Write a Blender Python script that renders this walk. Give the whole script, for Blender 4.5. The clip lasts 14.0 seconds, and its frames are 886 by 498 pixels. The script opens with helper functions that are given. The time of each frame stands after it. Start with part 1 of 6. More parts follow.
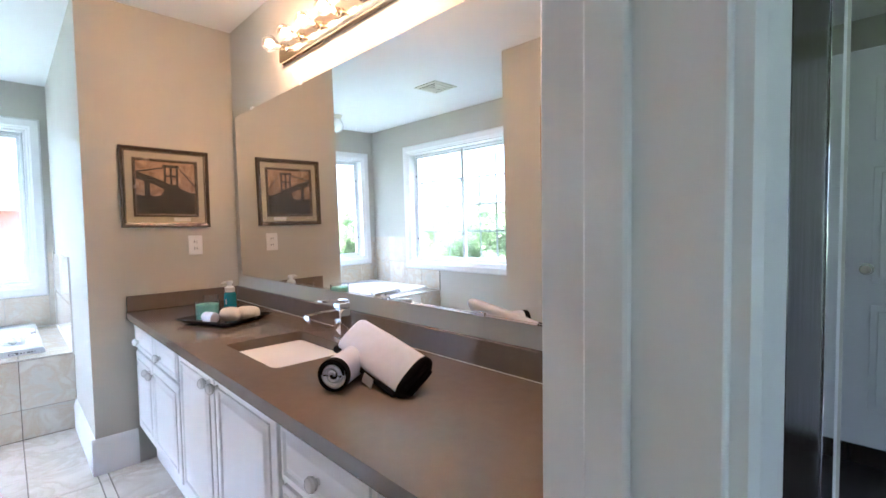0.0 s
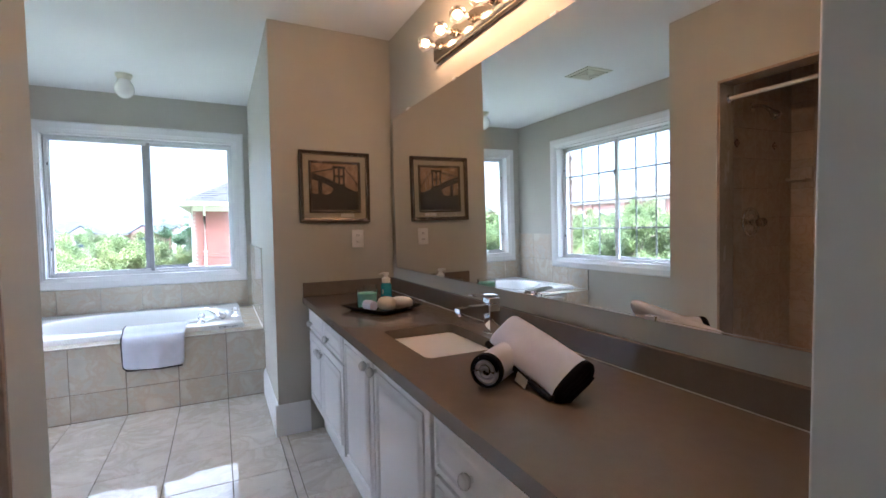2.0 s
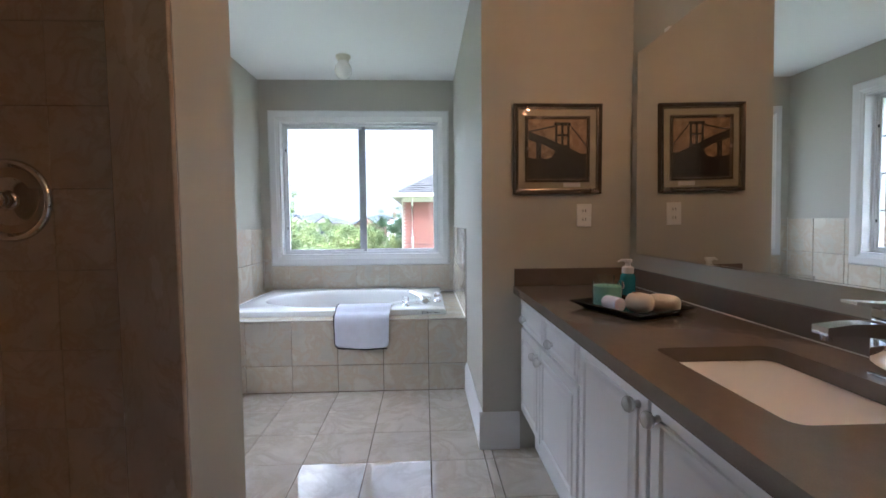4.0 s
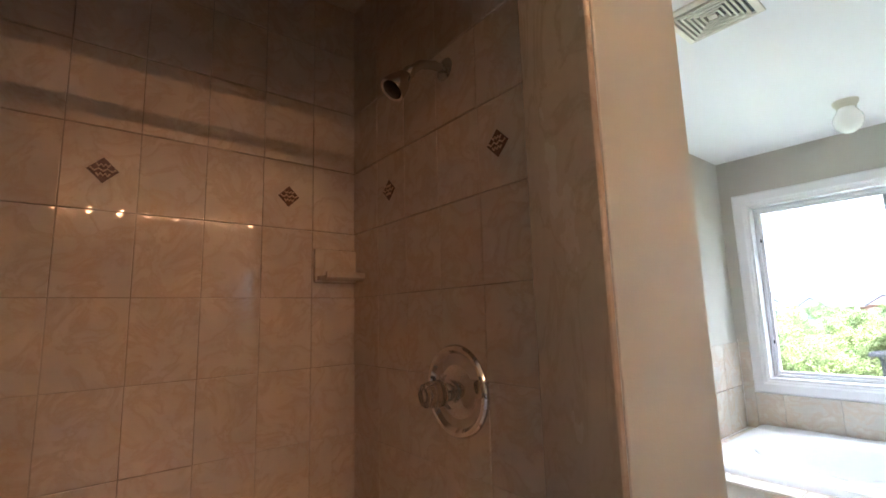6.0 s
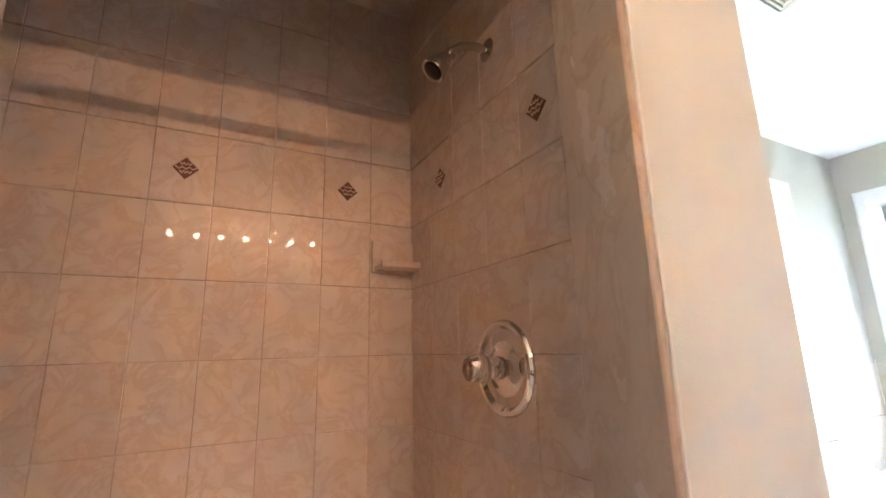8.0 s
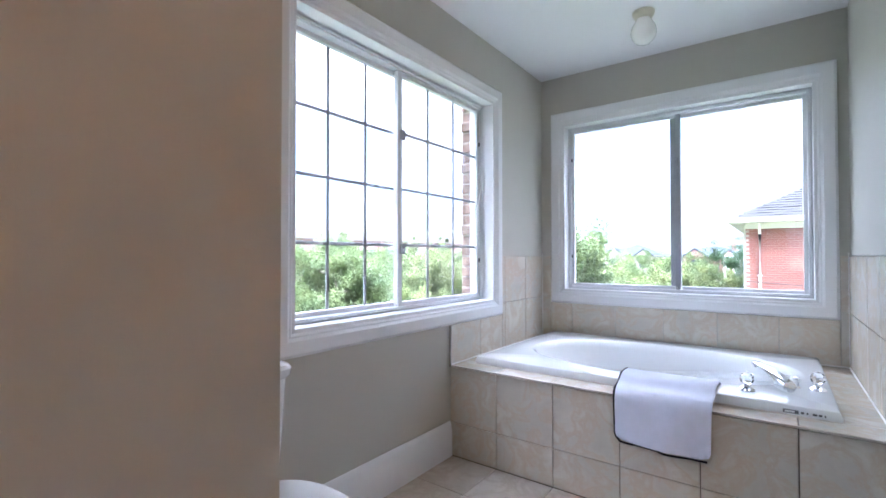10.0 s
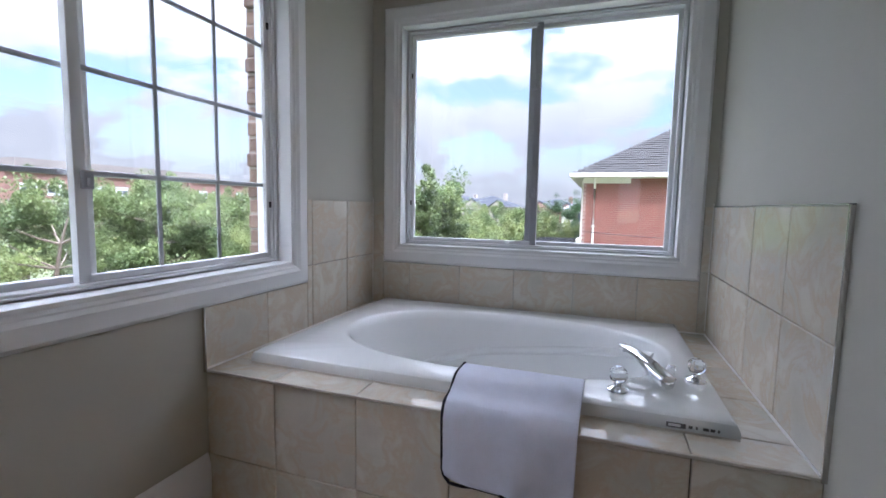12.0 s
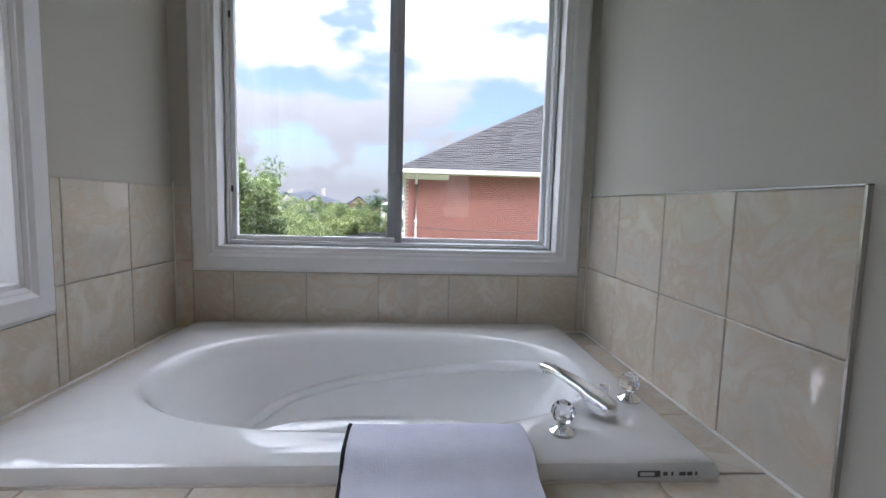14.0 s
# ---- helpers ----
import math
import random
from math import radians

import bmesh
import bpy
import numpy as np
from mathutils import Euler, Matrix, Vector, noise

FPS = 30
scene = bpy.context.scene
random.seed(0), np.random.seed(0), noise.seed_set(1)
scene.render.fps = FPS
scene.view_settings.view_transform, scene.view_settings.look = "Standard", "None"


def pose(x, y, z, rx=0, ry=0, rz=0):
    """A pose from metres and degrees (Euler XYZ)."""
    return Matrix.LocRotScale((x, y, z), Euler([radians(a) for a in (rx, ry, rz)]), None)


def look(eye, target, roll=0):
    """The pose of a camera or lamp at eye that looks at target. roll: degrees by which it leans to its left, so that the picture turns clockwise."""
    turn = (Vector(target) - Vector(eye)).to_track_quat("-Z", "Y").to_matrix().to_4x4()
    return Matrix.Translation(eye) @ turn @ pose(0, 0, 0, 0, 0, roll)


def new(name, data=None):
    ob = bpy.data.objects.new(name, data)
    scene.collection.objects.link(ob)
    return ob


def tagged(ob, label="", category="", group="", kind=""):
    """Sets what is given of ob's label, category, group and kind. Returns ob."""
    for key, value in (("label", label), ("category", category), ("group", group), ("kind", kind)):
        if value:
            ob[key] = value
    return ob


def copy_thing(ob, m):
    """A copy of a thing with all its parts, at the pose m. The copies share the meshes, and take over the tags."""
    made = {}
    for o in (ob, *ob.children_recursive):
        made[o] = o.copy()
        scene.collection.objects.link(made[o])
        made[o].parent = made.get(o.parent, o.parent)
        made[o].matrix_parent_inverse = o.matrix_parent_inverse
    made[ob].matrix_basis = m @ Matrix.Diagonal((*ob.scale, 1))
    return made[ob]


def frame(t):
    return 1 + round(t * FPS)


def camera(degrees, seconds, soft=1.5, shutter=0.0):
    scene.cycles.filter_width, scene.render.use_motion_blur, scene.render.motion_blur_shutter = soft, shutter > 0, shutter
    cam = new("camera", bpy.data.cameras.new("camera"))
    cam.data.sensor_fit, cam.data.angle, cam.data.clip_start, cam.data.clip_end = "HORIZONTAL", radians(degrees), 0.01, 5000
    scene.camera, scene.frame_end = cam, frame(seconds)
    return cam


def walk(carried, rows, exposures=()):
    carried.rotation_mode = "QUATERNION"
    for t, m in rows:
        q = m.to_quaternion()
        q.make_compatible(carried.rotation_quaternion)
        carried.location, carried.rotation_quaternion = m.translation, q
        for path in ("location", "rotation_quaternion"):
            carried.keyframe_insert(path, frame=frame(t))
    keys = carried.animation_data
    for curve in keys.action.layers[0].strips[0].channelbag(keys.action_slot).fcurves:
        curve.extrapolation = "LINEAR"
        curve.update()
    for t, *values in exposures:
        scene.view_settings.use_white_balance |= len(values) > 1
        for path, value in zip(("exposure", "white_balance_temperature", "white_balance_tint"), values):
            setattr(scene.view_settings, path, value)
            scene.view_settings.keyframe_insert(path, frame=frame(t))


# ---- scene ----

# ---------------------------------------------------------------- camera and walk
cam = camera(89.0, 14.0, soft=1.6)
PATH = [
    (0, (0.406, 0.950, 1.333), (-1.026, 2.343, 1.239), -0.9),
    (0.5, (0.371, 0.974, 1.343), (-1.245, 2.149, 1.261), -1.4),
    (1, (0.359, 0.974, 1.346), (-1.350, 2.009, 1.268), -1.1),
    (1.5, (0.351, 0.967, 1.339), (-1.407, 1.918, 1.252), -1.0),
    (2, (0.325, 0.958, 1.314), (-1.465, 1.846, 1.221), -0.8),
    (2.2, (0.302, 0.958, 1.297), (-1.501, 1.818, 1.203), -0.7),
    (4.3, (-0.454, 0.958, 1.219), (-2.443, 0.794, 1.097), -0.9),
    (4.5, (-0.533, 0.931, 1.232), (-2.5, 0.588, 1.111), -1.2),
    (5, (-0.671, 0.808, 1.295), (-2.525, 0.06, 1.219), -1.1),
    (5.5, (-0.761, 0.762, 1.392), (-2.371, -0.422, 1.476), -1.7),
    (6, (-0.792, 0.752, 1.442), (-2.033, -0.789, 1.733), -1.7),
    (6.5, (-0.803, 0.737, 1.423), (-1.837, -0.922, 1.847), -1.5),
    (7, (-0.812, 0.723, 1.4), (-1.737, -0.992, 1.848), -1.4),
    (7.2, (-0.818, 0.719, 1.383), (-1.716, -1.01, 1.838), -1.5),
    (9.3, (-1.168, 0.926, 1.208), (-2.376, -0.646, 1.473), -0.5),
    (9.5, (-1.231, 0.935, 1.187), (-2.576, -0.532, 1.383), -0.5),
    (10, (-1.377, 0.921, 1.168), (-2.984, -0.269, 1.2), 0.0),
    (10.5, (-1.586, 0.908, 1.15), (-3.346, -0.04, 1.077), 0.5),
    (11, (-1.846, 0.891, 1.147), (-3.666, 0.075, 1.002), 0.7),
    (11.5, (-2.057, 0.84, 1.154), (-3.912, 0.113, 0.982), 0.9),
    (12, (-2.297, 0.732, 1.149), (-4.177, 0.076, 0.96), 1.1),
    (12.5, (-2.466, 0.664, 1.11), (-4.367, 0.073, 0.912), 1.0),
    (13, (-2.633, 0.615, 1.081), (-4.561, 0.127, 0.875), 1.1),
    (13.5, (-2.726, 0.563, 1.081), (-4.692, 0.263, 0.873), 1.3),
    (14, (-2.773, 0.443, 1.113), (-4.76, 0.566, 0.923), 1.5),
]
EXPOSURES = [
    (0.0, 4.15, 4850, 12), (0.4, 3.75, 4850, 12), (1.0, 3.2, 4950, 12), (2.2, 2.95, 5100, 12), (4.3, 2.55, 5300, 12), (5.2, 2.52, 5350, 12),
    (5.8, 3.3, 5450, 12), (6.6, 4.35, 5500, 12), (7.2, 5.0, 5350, 12), (9.3, 3.75, 5000, 14), (9.7, 3.2, 5100, 16), (10.2, 2.55, 5200, 18),
    (10.6, 2.15, 5350, 19), (11.2, 1.92, 5400, 18), (12.5, 1.66, 5550, 17), (14.0, 1.62, 5700, 16),
]
walk(cam, [(t, look(eye, target, roll)) for t, eye, target, roll in PATH], EXPOSURES)

# ---------------------------------------------------------------- world and sun
SUN_ELEV, SUN_AZ = 52.0, 50.0      # azimuth counted from +x towards +y
world = bpy.data.worlds.new("sky")
scene.world = world
world.use_nodes = True
wn, wl = world.node_tree.nodes, world.node_tree.links
wn.clear()
w_out = wn.new("ShaderNodeOutputWorld")
w_bg = wn.new("ShaderNodeBackground")
w_sky = wn.new("ShaderNodeTexSky")
w_sky.sky_type = "NISHITA"
w_sky.sun_disc = False
w_sky.sun_elevation = radians(SUN_ELEV)
w_sky.sun_rotation = radians(90 - SUN_AZ)
w_sky.air_density, w_sky.dust_density, w_sky.ozone_density = 1.0, 1.5, 1.2
w_bg.inputs["Strength"].default_value = 0.15
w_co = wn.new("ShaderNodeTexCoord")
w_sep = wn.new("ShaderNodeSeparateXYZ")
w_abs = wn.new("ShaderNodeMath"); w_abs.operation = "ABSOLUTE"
w_n1 = wn.new("ShaderNodeTexNoise")
w_n1.inputs["Scale"].default_value, w_n1.inputs["Detail"].default_value, w_n1.inputs["Roughness"].default_value = 4.2, 11, 0.52
w_n1.inputs["Distortion"].default_value = 0.12
w_ramp = wn.new("ShaderNodeValToRGB")
w_ramp.color_ramp.elements[0].position, w_ramp.color_ramp.elements[1].position = 0.425, 0.50
w_ramp.color_ramp.elements[0].color = (0.18, 0.18, 0.18, 1)
w_n2 = wn.new("ShaderNodeTexNoise")
w_n2.inputs["Scale"].default_value, w_n2.inputs["Detail"].default_value = 6.5, 8
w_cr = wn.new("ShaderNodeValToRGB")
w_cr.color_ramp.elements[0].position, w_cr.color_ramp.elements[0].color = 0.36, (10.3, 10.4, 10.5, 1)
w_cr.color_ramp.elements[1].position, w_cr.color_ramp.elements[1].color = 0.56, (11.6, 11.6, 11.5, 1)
w_mix = wn.new("ShaderNodeMix"); w_mix.data_type = "RGBA"
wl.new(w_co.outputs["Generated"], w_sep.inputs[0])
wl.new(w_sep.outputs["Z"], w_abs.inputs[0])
w_map = wn.new("ShaderNodeMapping"); w_map.inputs["Scale"].default_value, w_map.inputs["Location"].default_value = (1.0, 1.0, 2.1), (0.7, 0.3, 0.4)
w_map2 = wn.new("ShaderNodeMapping"); w_map2.inputs["Scale"].default_value, w_map2.inputs["Location"].default_value = (1.0, 1.0, 2.4), (3.7, 0.3, 0.34)
wl.new(w_co.outputs["Generated"], w_map.inputs[0]); wl.new(w_co.outputs["Generated"], w_map2.inputs[0])
wl.new(w_map.outputs[0], w_n1.inputs["Vector"]); wl.new(w_map2.outputs[0], w_n2.inputs["Vector"])
wl.new(w_n1.outputs["Fac"], w_ramp.inputs[0]); wl.new(w_n2.outputs["Fac"], w_cr.inputs[0])
w_haze = wn.new("ShaderNodeMapRange")      # white summer haze towards the horizon
w_haze.inputs["From Min"].default_value, w_haze.inputs["From Max"].default_value = 0.03, 0.20
w_haze.inputs["To Min"].default_value, w_haze.inputs["To Max"].default_value = 1.0, 0.0
w_max = wn.new("ShaderNodeMath"); w_max.operation = "MAXIMUM"
wl.new(w_abs.outputs[0], w_haze.inputs[0]); wl.new(w_haze.outputs[0], w_max.inputs[0])
wl.new(w_ramp.outputs["Color"], w_max.inputs[1]); wl.new(w_max.outputs[0], w_mix.inputs["Factor"])
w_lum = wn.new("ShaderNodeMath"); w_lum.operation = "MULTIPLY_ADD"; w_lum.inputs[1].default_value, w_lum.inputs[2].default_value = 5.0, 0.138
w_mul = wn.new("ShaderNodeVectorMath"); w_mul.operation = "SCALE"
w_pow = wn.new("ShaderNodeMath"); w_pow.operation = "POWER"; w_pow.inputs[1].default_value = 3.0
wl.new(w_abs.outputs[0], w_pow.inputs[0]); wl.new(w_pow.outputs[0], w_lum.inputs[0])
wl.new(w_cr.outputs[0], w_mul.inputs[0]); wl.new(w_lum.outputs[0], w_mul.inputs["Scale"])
w_blue = wn.new("ShaderNodeVectorMath"); w_blue.operation = "SCALE"; w_blue.inputs["Scale"].default_value = 0.55
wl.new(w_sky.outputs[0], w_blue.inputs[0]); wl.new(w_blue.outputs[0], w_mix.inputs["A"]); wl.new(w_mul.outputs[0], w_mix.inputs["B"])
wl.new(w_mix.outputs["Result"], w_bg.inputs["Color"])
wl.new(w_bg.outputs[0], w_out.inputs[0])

sun_data = bpy.data.lights.new("sun", "SUN")
sun_data.energy, sun_data.angle, sun_data.color = 0.9, radians(0.6), (1.0, 0.95, 0.88)
sun = new("sun", sun_data)
_e, _a = radians(SUN_ELEV), radians(SUN_AZ)
sun.matrix_world = look((20 * math.cos(_e) * math.cos(_a), 20 * math.cos(_e) * math.sin(_a), 20 * math.sin(_e)), (0, 0, 0))


# ---------------------------------------------------------------- materials
def mat(name, base, rough=0.5, metal=0.0, var=0.0, scale=6.0, bump=0.0, bscale=60.0, dark=None, fine=0.0, spec=0.5,
        coat=0.0, sheen=0.0, trans=0.0, ior=1.45, rand=0.0, veins=None, vscale=3.0, vwidth=0.05, rvar=0.0, stretch=None):
    """Procedural surface: base colour with broad and fine variation, optional veins, bump and roughness wear."""
    m = bpy.data.materials.new(name)
    m.use_nodes = True
    n, l = m.node_tree.nodes, m.node_tree.links
    b = n["Principled BSDF"]
    b.inputs["Base Color"].default_value = (*base, 1)
    b.inputs["Roughness"].default_value = rough
    b.inputs["Metallic"].default_value = metal
    b.inputs["Specular IOR Level"].default_value = spec
    b.inputs["Coat Weight"].default_value = coat
    b.inputs["Sheen Weight"].default_value = sheen
    b.inputs["Transmission Weight"].default_value = trans
    b.inputs["IOR"].default_value = ior
    co = n.new("ShaderNodeTexCoord")
    info = n.new("ShaderNodeObjectInfo")
    mul = n.new("ShaderNodeVectorMath"); mul.operation = "SCALE"; mul.inputs["Scale"].default_value = 37.0
    comb = n.new("ShaderNodeCombineXYZ")
    for i in range(3):
        l.new(info.outputs["Random"], comb.inputs[i])
    l.new(comb.outputs[0], mul.inputs[0])
    add = n.new("ShaderNodeVectorMath"); add.operation = "ADD"
    l.new(co.outputs["Object"], add.inputs[0]); l.new(mul.outputs[0], add.inputs[1])
    vec = add.outputs[0]
    if stretch:
        mp = n.new("ShaderNodeMapping"); mp.inputs["Scale"].default_value = stretch
        l.new(vec, mp.inputs[0]); vec = mp.outputs[0]
    col = None
    if var:
        t = n.new("ShaderNodeTexNoise"); t.inputs["Scale"].default_value = scale; t.inputs["Detail"].default_value = 6
        t.inputs["Distortion"].default_value = 0.4
        l.new(vec, t.inputs["Vector"])
        r = n.new("ShaderNodeValToRGB")
        d = dark or tuple(c * (1 - var) for c in base)
        r.color_ramp.elements[0].position, r.color_ramp.elements[0].color = 0.3, (*d, 1)
        r.color_ramp.elements[1].position, r.color_ramp.elements[1].color = 0.7, (*base, 1)
        l.new(t.outputs["Fac"], r.inputs[0]); col = r.outputs[0]
    if veins:
        t = n.new("ShaderNodeTexNoise"); t.inputs["Scale"].default_value = vscale; t.inputs["Detail"].default_value = 9
        t.inputs["Roughness"].default_value = 0.62; t.inputs["Distortion"].default_value = 0.7
        l.new(vec, t.inputs["Vector"])
        r = n.new("ShaderNodeValToRGB")
        e = r.color_ramp.elements
        e[0].position, e[0].color = 0.5 - vwidth, (0, 0, 0, 1)
        e[1].position, e[1].color = 0.5, (1, 1, 1, 1)
        e2 = e.new(0.5 + vwidth * 1.6); e2.color = (0, 0, 0, 1)
        l.new(t.outputs["Fac"], r.inputs[0])
        mx = n.new("ShaderNodeMix"); mx.data_type = "RGBA"
        l.new(r.outputs[0], mx.inputs["Factor"])
        if col: l.new(col, mx.inputs["A"])
        else: mx.inputs["A"].default_value = (*base, 1)
        mx.inputs["B"].default_value = (*veins, 1)
        col = mx.outputs["Result"]
    if fine or rand:
        hs = n.new("ShaderNodeHueSaturation")
        if col: l.new(col, hs.inputs["Color"])
        else: hs.inputs["Color"].default_value = (*base, 1)
        t = n.new("ShaderNodeTexNoise"); t.inputs["Scale"].default_value = scale * 14; t.inputs["Detail"].default_value = 3
        l.new(vec, t.inputs["Vector"])
        mr = n.new("ShaderNodeMapRange"); mr.inputs["To Min"].default_value = 1 - fine; mr.inputs["To Max"].default_value = 1 + fine
        l.new(t.outputs["Fac"], mr.inputs[0])
        mr2 = n.new("ShaderNodeMapRange"); mr2.inputs["To Min"].default_value = 1 - rand; mr2.inputs["To Max"].default_value = 1 + rand
        l.new(info.outputs["Random"], mr2.inputs[0])
        mm = n.new("ShaderNodeMath"); mm.operation = "MULTIPLY"
        l.new(mr.outputs[0], mm.inputs[0]); l.new(mr2.outputs[0], mm.inputs[1])
        l.new(mm.outputs[0], hs.inputs["Value"]); col = hs.outputs[0]
    if col: l.new(col, b.inputs["Base Color"])
    if rvar:
        t = n.new("ShaderNodeTexNoise"); t.inputs["Scale"].default_value = 9; t.inputs["Detail"].default_value = 5
        l.new(vec, t.inputs["Vector"])
        mr = n.new("ShaderNodeMapRange"); mr.inputs["To Min"].default_value = max(0.02, rough - rvar); mr.inputs["To Max"].default_value = rough + rvar
        l.new(t.outputs["Fac"], mr.inputs[0]); l.new(mr.outputs[0], b.inputs["Roughness"])
    if bump:
        t = n.new("ShaderNodeTexNoise"); t.inputs["Scale"].default_value = bscale; t.inputs["Detail"].default_value = 3
        l.new(vec, t.inputs["Vector"])
        bp = n.new("ShaderNodeBump"); bp.inputs["Strength"].default_value = bump; bp.inputs["Distance"].default_value = 0.004
        l.new(t.outputs["Fac"], bp.inputs["Height"]); l.new(bp.outputs[0], b.inputs["Normal"])
    return m


M = {}
M["wall"] = mat("greige wall paint", (0.50, 0.482, 0.418), 0.55, var=0.04, scale=1.2, bump=0.10, bscale=240, spec=0.35, rvar=0.06)
M["ceiling"] = mat("white ceiling paint", (0.80, 0.80, 0.79), 0.85, var=0.03, scale=1.0, bump=0.12, bscale=160)
M["trim"] = mat("white trim paint", (0.80, 0.80, 0.80), 0.32, var=0.03, scale=3, bump=0.03, bscale=90)
M["cabinet"] = mat("white cabinet foil", (0.86, 0.86, 0.87), 0.30, var=0.02, scale=3, bump=0.02, bscale=80)
M["vinyl"] = mat("white window vinyl", (0.74, 0.75, 0.76), 0.35, var=0.06, scale=5)
# white vinyl again, with its backlit shade put into the base colour
M["stile"] = mat("window vinyl with backlit shade", (0.34, 0.35, 0.37), 0.4, var=0.08, scale=5)
# grey base holds the dark look of bars seen against the sky
M["grille"] = mat("backlit grey window grille", (0.33, 0.34, 0.36), 0.4, var=0.05, scale=6)
M["tile"] = mat("cream marbled ceramic tile", (0.67, 0.63, 0.54), 0.05, var=0.18, scale=6.5, fine=0.03, rand=0.04,
                veins=(0.585, 0.50, 0.39), vscale=6.5, vwidth=0.062, bump=0.008, bscale=9, rvar=0.02)
M["floor_tile"] = mat("cream ceramic floor tile", (0.66, 0.60, 0.52), 0.028, var=0.13, scale=5, fine=0.03, rand=0.03,
                      veins=(0.53, 0.47, 0.39), vscale=4, vwidth=0.07, bump=0.004, bscale=9, rvar=0.008)
M["shower_tile"] = mat("peach veined ceramic shower tile", (0.70, 0.57, 0.455), 0.022, spec=0.35, var=0.11, scale=12, fine=0.03, rand=0.025,
                       veins=(0.605, 0.455, 0.335), vscale=11, vwidth=0.05, bump=0.0, rvar=0.006)
M["grout"] = mat("grey brown grout", (0.17, 0.14, 0.115), 0.9, var=0.3, scale=9, bump=0.3, bscale=300)
M["grout_light"] = mat("pale grout", (0.66, 0.55, 0.44), 0.7, var=0.5, scale=4, dark=(0.22, 0.14, 0.09), bump=0.2, bscale=300)
M["caulk_white"] = mat("fresh white caulk", (0.74, 0.72, 0.68), 0.45, var=0.08, scale=20)
M["caulk"] = mat("white caulk", (0.60, 0.55, 0.48), 0.5, var=0.1, scale=12)
M["travertine"] = mat("brown travertine marble", (0.43, 0.32, 0.235), 0.25, var=0.14, scale=7, fine=0.06, veins=(0.36, 0.26, 0.185),
                      vscale=9, vwidth=0.02, bump=0.12, bscale=40, rvar=0.1, stretch=(1, 1, 0.45))
M["quartz"] = mat("taupe quartz", (0.185, 0.145, 0.115), 0.16, var=0.06, scale=30, fine=0.12, spec=0.5, rvar=0.03)
M["chrome"] = mat("chrome", (0.85, 0.86, 0.88), 0.06, 1.0, rvar=0.02)
M["brushed"] = mat("worn nickel", (0.62, 0.60, 0.57), 0.22, 1.0, rvar=0.08)
M["bronze"] = mat("antique brass bar", (0.52, 0.46, 0.36), 0.18, 1.0, rvar=0.06)
M["acrylic"] = mat("white tub acrylic", (0.78, 0.79, 0.79), 0.028, var=0.02, scale=3, rvar=0.008)
M["porcelain"] = mat("white porcelain", (0.82, 0.82, 0.81), 0.09, var=0.02, scale=3, coat=0.3)
M["glass"] = mat("clear glass", (1, 1, 1), 0.0, trans=1.0, ior=1.45)
M["crystal"] = mat("clear cut acrylic", (0.97, 0.98, 1.0), 0.03, trans=1.0, ior=1.49)
M["smoke"] = mat("smoky acrylic", (0.75, 0.66, 0.58), 0.05, trans=0.9, ior=1.49)
M["mirror"] = mat("mirror silver", (0.88, 0.89, 0.88), 0.0, 1.0)
M["towel"] = mat("white terry", (0.77, 0.80, 0.94), 0.95, var=0.06, scale=20, fine=0.06, sheen=0.15, bump=0.5, bscale=420)
M["black_trim"] = mat("black terry trim", (0.008, 0.008, 0.011), 0.95, var=0.2, scale=30, spec=0.15, bump=0.8, bscale=400)
M["grey_trim"] = mat("charcoal trim", (0.03, 0.03, 0.042), 0.95, var=0.2, scale=30, spec=0.15, bump=0.6, bscale=400)
M["black"] = mat("black lacquer", (0.012, 0.011, 0.012), 0.12, var=0.2, scale=10)
M["frame_dark"] = mat("pewter frame", (0.20, 0.16, 0.125), 0.25, 0.6, var=0.3, scale=20, rvar=0.1)
M["frame_silver"] = mat("antique silver frame", (0.42, 0.37, 0.30), 0.22, 0.9, var=0.2, scale=20, rvar=0.08)
M["matboard"] = mat("olive cream mat board", (0.34, 0.315, 0.235), 0.8, var=0.05, scale=20)
M["sepia"] = mat("sepia print", (0.40, 0.27, 0.155), 0.7, var=0.6, scale=22, dark=(0.14, 0.078, 0.04), fine=0.15)
M["ink"] = mat("dark print ink", (0.020, 0.014, 0.012), 0.7, var=0.4, scale=30)
M["aqua"] = mat("aqua candle wax", (0.27, 0.66, 0.56), 0.5, var=0.08, scale=8)
M["aqua_soap"] = mat("blue liquid soap", (0.06, 0.42, 0.52), 0.1, var=0.1, scale=8, trans=0.35)
M["plastic_white"] = mat("white plastic", (0.80, 0.80, 0.78), 0.35, var=0.03, scale=6)
M["plastic_ivory"] = mat("ivory plastic", (0.68, 0.66, 0.54), 0.45, var=0.06, scale=8)
M["beige_sponge"] = mat("cream soft towel", (0.82, 0.75, 0.66), 0.9, var=0.1, scale=15, sheen=0.3, bump=0.5, bscale=300)
M["brown_decor"] = mat("brown painted flower", (0.20, 0.09, 0.04), 0.6, var=0.3, scale=30)
M["deco"] = mat("brown relief decor tile", (0.15, 0.060, 0.028), 0.35, var=0.3, scale=60, bump=0.5, bscale=120)
M["deco_line"] = mat("cream relief lines", (0.62, 0.42, 0.28), 0.3, var=0.1, scale=20)
M["opal"] = mat("opal glass", (0.90, 0.90, 0.87), 0.12, var=0.02, scale=4, coat=0.2)
M["dark_wood"] = mat("dark espresso wood", (0.028, 0.018, 0.013), 0.22, var=0.5, scale=3, fine=0.1, stretch=(8, 8, 0.6), rvar=0.06)
